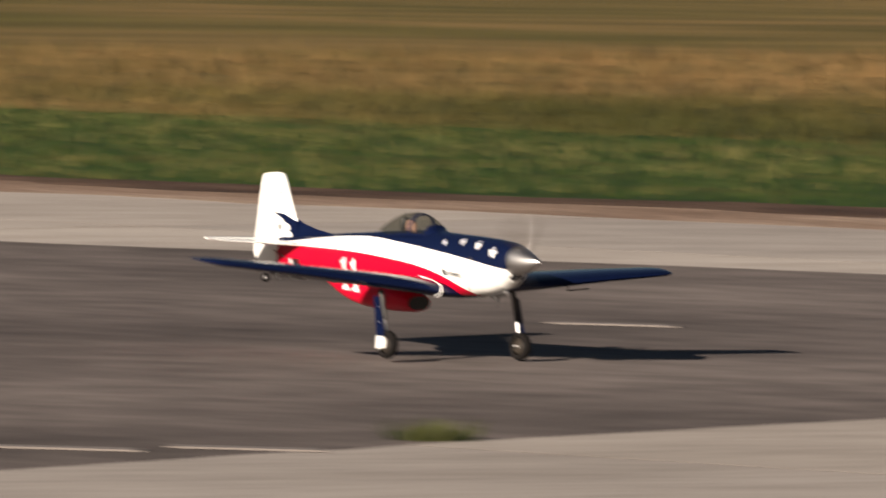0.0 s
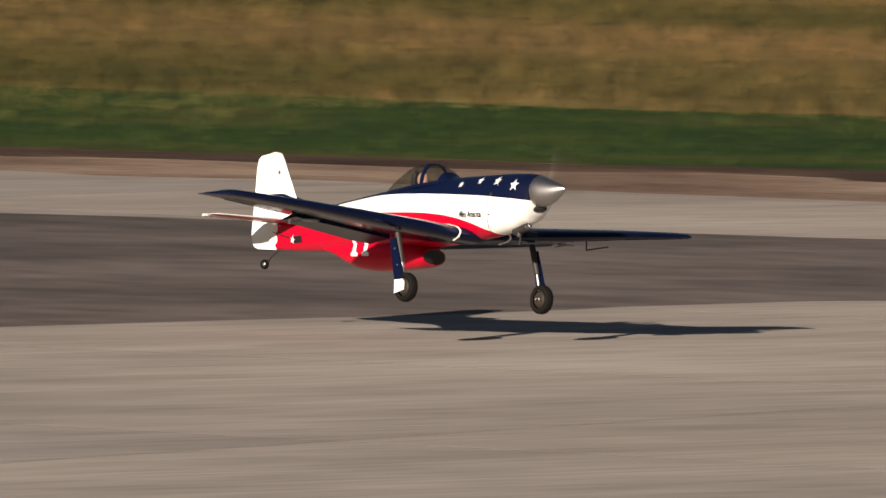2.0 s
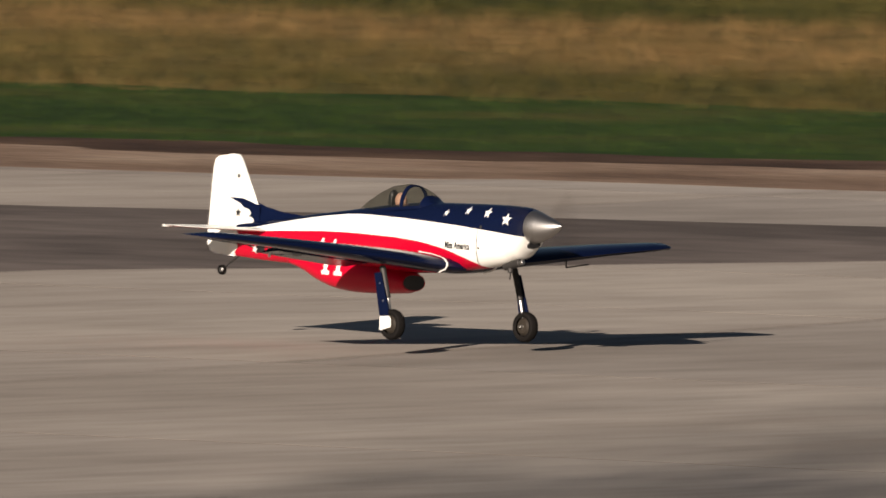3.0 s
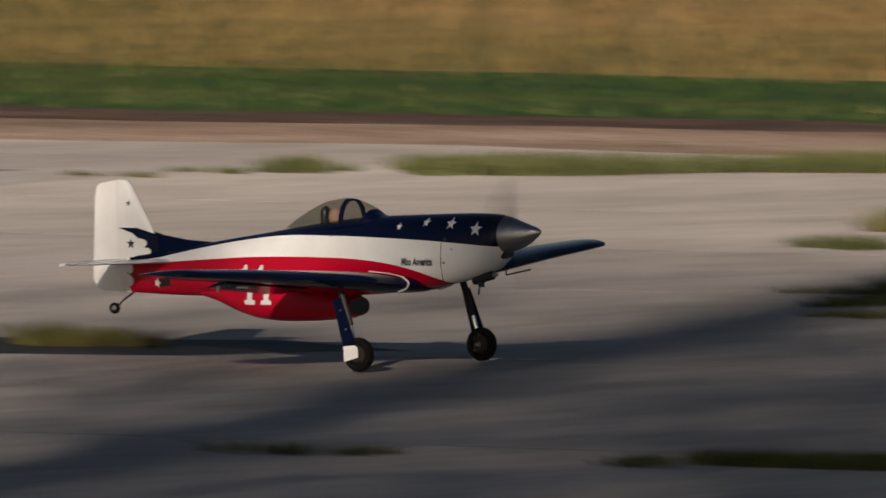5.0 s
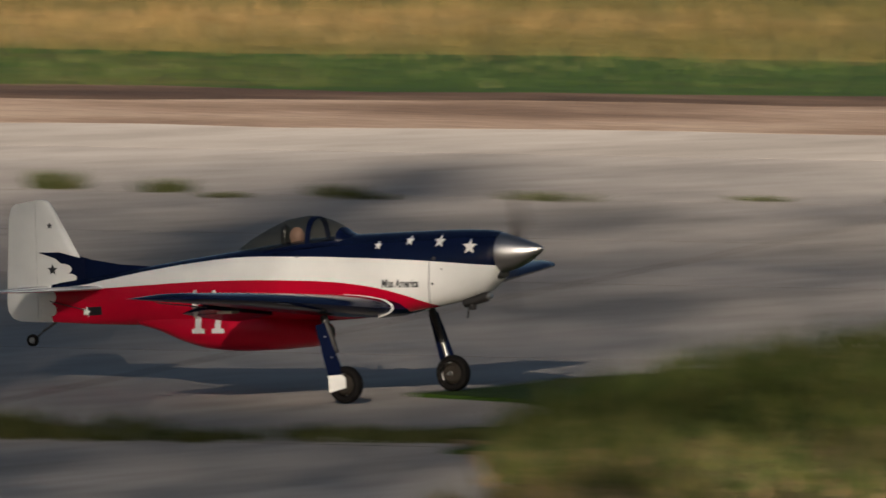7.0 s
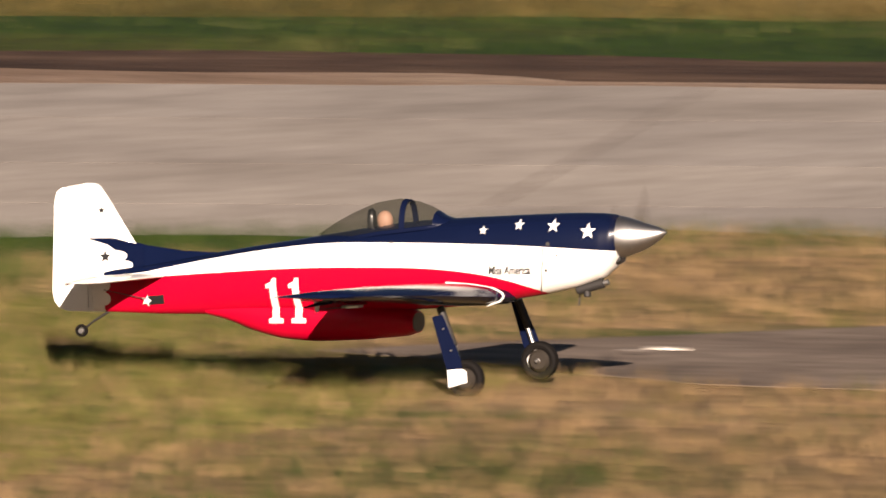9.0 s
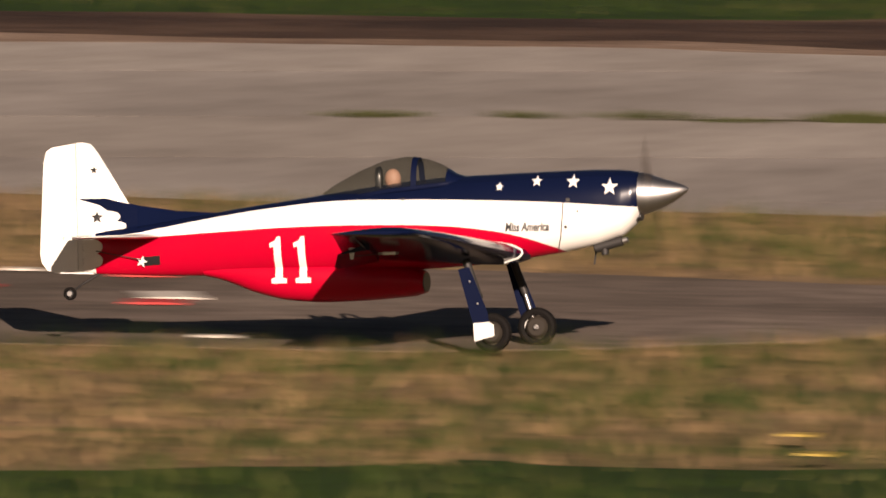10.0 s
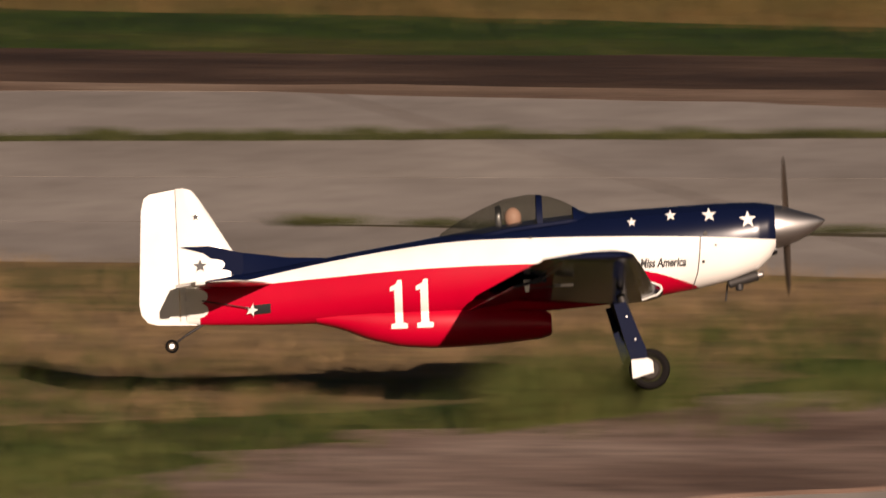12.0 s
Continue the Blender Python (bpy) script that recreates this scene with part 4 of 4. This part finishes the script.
weeds(1, [(-34.65, 29.06), (-20.03, 32.65), (-30.05, 49.44), (-28.99, 45.70), (-25.80, 40.65), (-25.56, 40.13), (-25.14, 47.15), (-24.66, 47.12), (-23.99, 47.27)])
weeds(2, [(-28.51, 44.89), (-25.84, 35.59), (-25.67, 35.47), (-25.66, 35.69), (-25.53, 35.62)])
weeds(1, [(-27.96, 43.43), (-27.80, 43.39), (-27.76, 43.50)])
weeds(0, along((-34.08, 47.07), (-31.60, 50.79), 16) + along((-31.56, 50.55), (-30.40, 52.10), 5))
weeds(1, along((-33.85, 47.93), (-33.08, 49.06), 5))
weeds(3, along((-25.84, 41.06), (-25.10, 39.28), 7) + along((-24.99, 39.02), (-22.96, 37.47), 9) + along((-26.75, 45.92), (-21.47, 47.96), 8))
weeds(3, along((-22.02, 31.15), (-19.90, 32.06), 6))
weeds(0, along((-19.23, 32.24), (-16.40, 33.35), 16, 0.08))
weeds(1, along((-19.06, 32.30), (-17.36, 32.93), 6, 0.08))
weeds(3, along((-12.75, 49.93), (-10.05, 50.10), 8, 0.1) + along((-10.05, 50.10), (-6.94, 50.81), 12, 0.1) + along((-6.94, 50.81), (-2.64, 52.54), 16, 0.1))
weeds(1, along((-9.59, 50.65), (-8.48, 50.90), 5, 0.1))
weeds(0, along((-9.60, 50.34), (-6.01, 51.29), 12, 0.1) + along((-5.55, 51.58), (-3.22, 52.41), 8, 0.1))
weeds(3, along((-4.12, 45.11), (-1.35, 44.82), 9, 0.06))

M_MARK_WHITE, M_MARK_RED, M_MARK_YELLOW = paint("worn white road paint", (0.58, 0.53, 0.46), 0.7, 0.0), paint("worn red road paint", (0.45, 0.035, 0.03), 0.7, 0.0), paint("yellow scrap", (0.42, 0.29, 0.05), 0.6, 0.0)


M_FADED = paint("faded line", (0.138, 0.119, 0.106), 0.9, 0.0)


def mark(x, y, w, d, turn, material, label, z=0.004):
    bm = bmesh.new()
    o = [(-.5, -.5), (-.1, -.46), (.5, -.5), (.47, 0), (.5, .5), (.1, .47), (-.5, .5), (-.48, .1)]
    a = [bm.verts.new((u * w, v * d, z)) for u, v in o]
    b = [bm.verts.new((u * w, v * d, z - 0.006)) for u, v in o]
    bm.faces.new(a)
    for i in range(8):
        bm.faces.new((a[i], b[i], b[(i + 1) % 8], a[(i + 1) % 8]))
    ob = part("ground_mark", bm, material, None, label, False)
    ob.matrix_basis = pose(x, y, 0, 0, 0, turn)
    tagged(ob, category="ground mark")


for x, y, w, d, r in ((-10.16, 37.90, .16, .34, 20), (-10.11, 39.17, .12, .16, 0), (-9.98, 39.44, .14, .16, 0), (-9.52, 36.03, .10, .07, 0), (-11.71, 37.34, .08, .08, 20), (-10.93, 39.13, .1, .10, 5), (-11.00, 38.45, .2, .08, 0)):
    mark(x, y, w, d, r, M_MARK_WHITE, "worn white paint bar on the asphalt", 0.021)
for x, y, w, d, r in ((-10.11, 37.58, .15, .2, 10), (-10.50, 38.92, .16, .15, 8), (-10.84, 38.25, .12, .12, 0)):
    mark(x, y, w, d, r, M_MARK_RED, "worn red paint bar on the asphalt", 0.021)
for x, y in ((-8.11, 44.21), (-7.82, 43.84)):
    mark(x, y, .10, .08, 0, M_MARK_RED, "small red paint mark near the turf", 0.016 if y < 68 else 0.006)
for x, y in ((-6.86, 31.40), (-7.05, 32.06)):
    mark(x, y, .06, .09, 0, M_MARK_YELLOW, "small yellow scrap on the grass", 0.05)
for x, y in ((-5.72, 34.47), (-5.04, 32.72), (-4.93, 35.55), (-16.35, 36.25), (-11.72, 37.08)):
    mark(x, y, .04, .04, 0, M_FADED, "small pale scrap on the grass", 0.03)
for x, y, w, d in ((-3.48, 32.24, .07, .15), (-2.85, 33.63, .06, .08), (-30.92, 28.79, .08, .07), (-19.15, 31.68, .15, .2), (-22.32, 59.63, .12, .2)):
    mark(x, y, w, d, 0, M_MARK_WHITE, "small pale scrap on the slabs", 0.005)
for x, y, r in ((-41.63, 35.82, 44), (-34.32, 28.01, 47), (-34.49, 27.39, 47)):
    mark(x, y, .5, .14, r, M_FADED, "faded pale line on the asphalt", 0.008)


def motions():
    walk(plane, [(t, pose(x, y, z, bank, pitch, head)) for t, x, y, z, bank, pitch, head in FLIGHT])
    # the propeller whirls, then turns slowly enough to show its blades
    rows = []
    for k in range(0, 361):
        turn = 2.0 + 60.0 * (k - 315) if k >= 305 else -598.0 - 83.0 * (305 - k)
        rows.append((k / FPS, pose(-0.10, 0, -0.010, turn, 0, 0)))
    walk(prop, rows)
    # the wheels roll until the aeroplane hops
    for wheel, hub in WHEELS:
        turn, rows = 0.0, []
        for k in range(0, 361, 1):
            t = k / FPS
            rows.append((t, pose(*hub, 0, turn, 0)))
            turn += 80.0 if t < 10.1 else 80.0 * math.exp(-(t - 10.1))
        walk(wheel, rows)


motions()
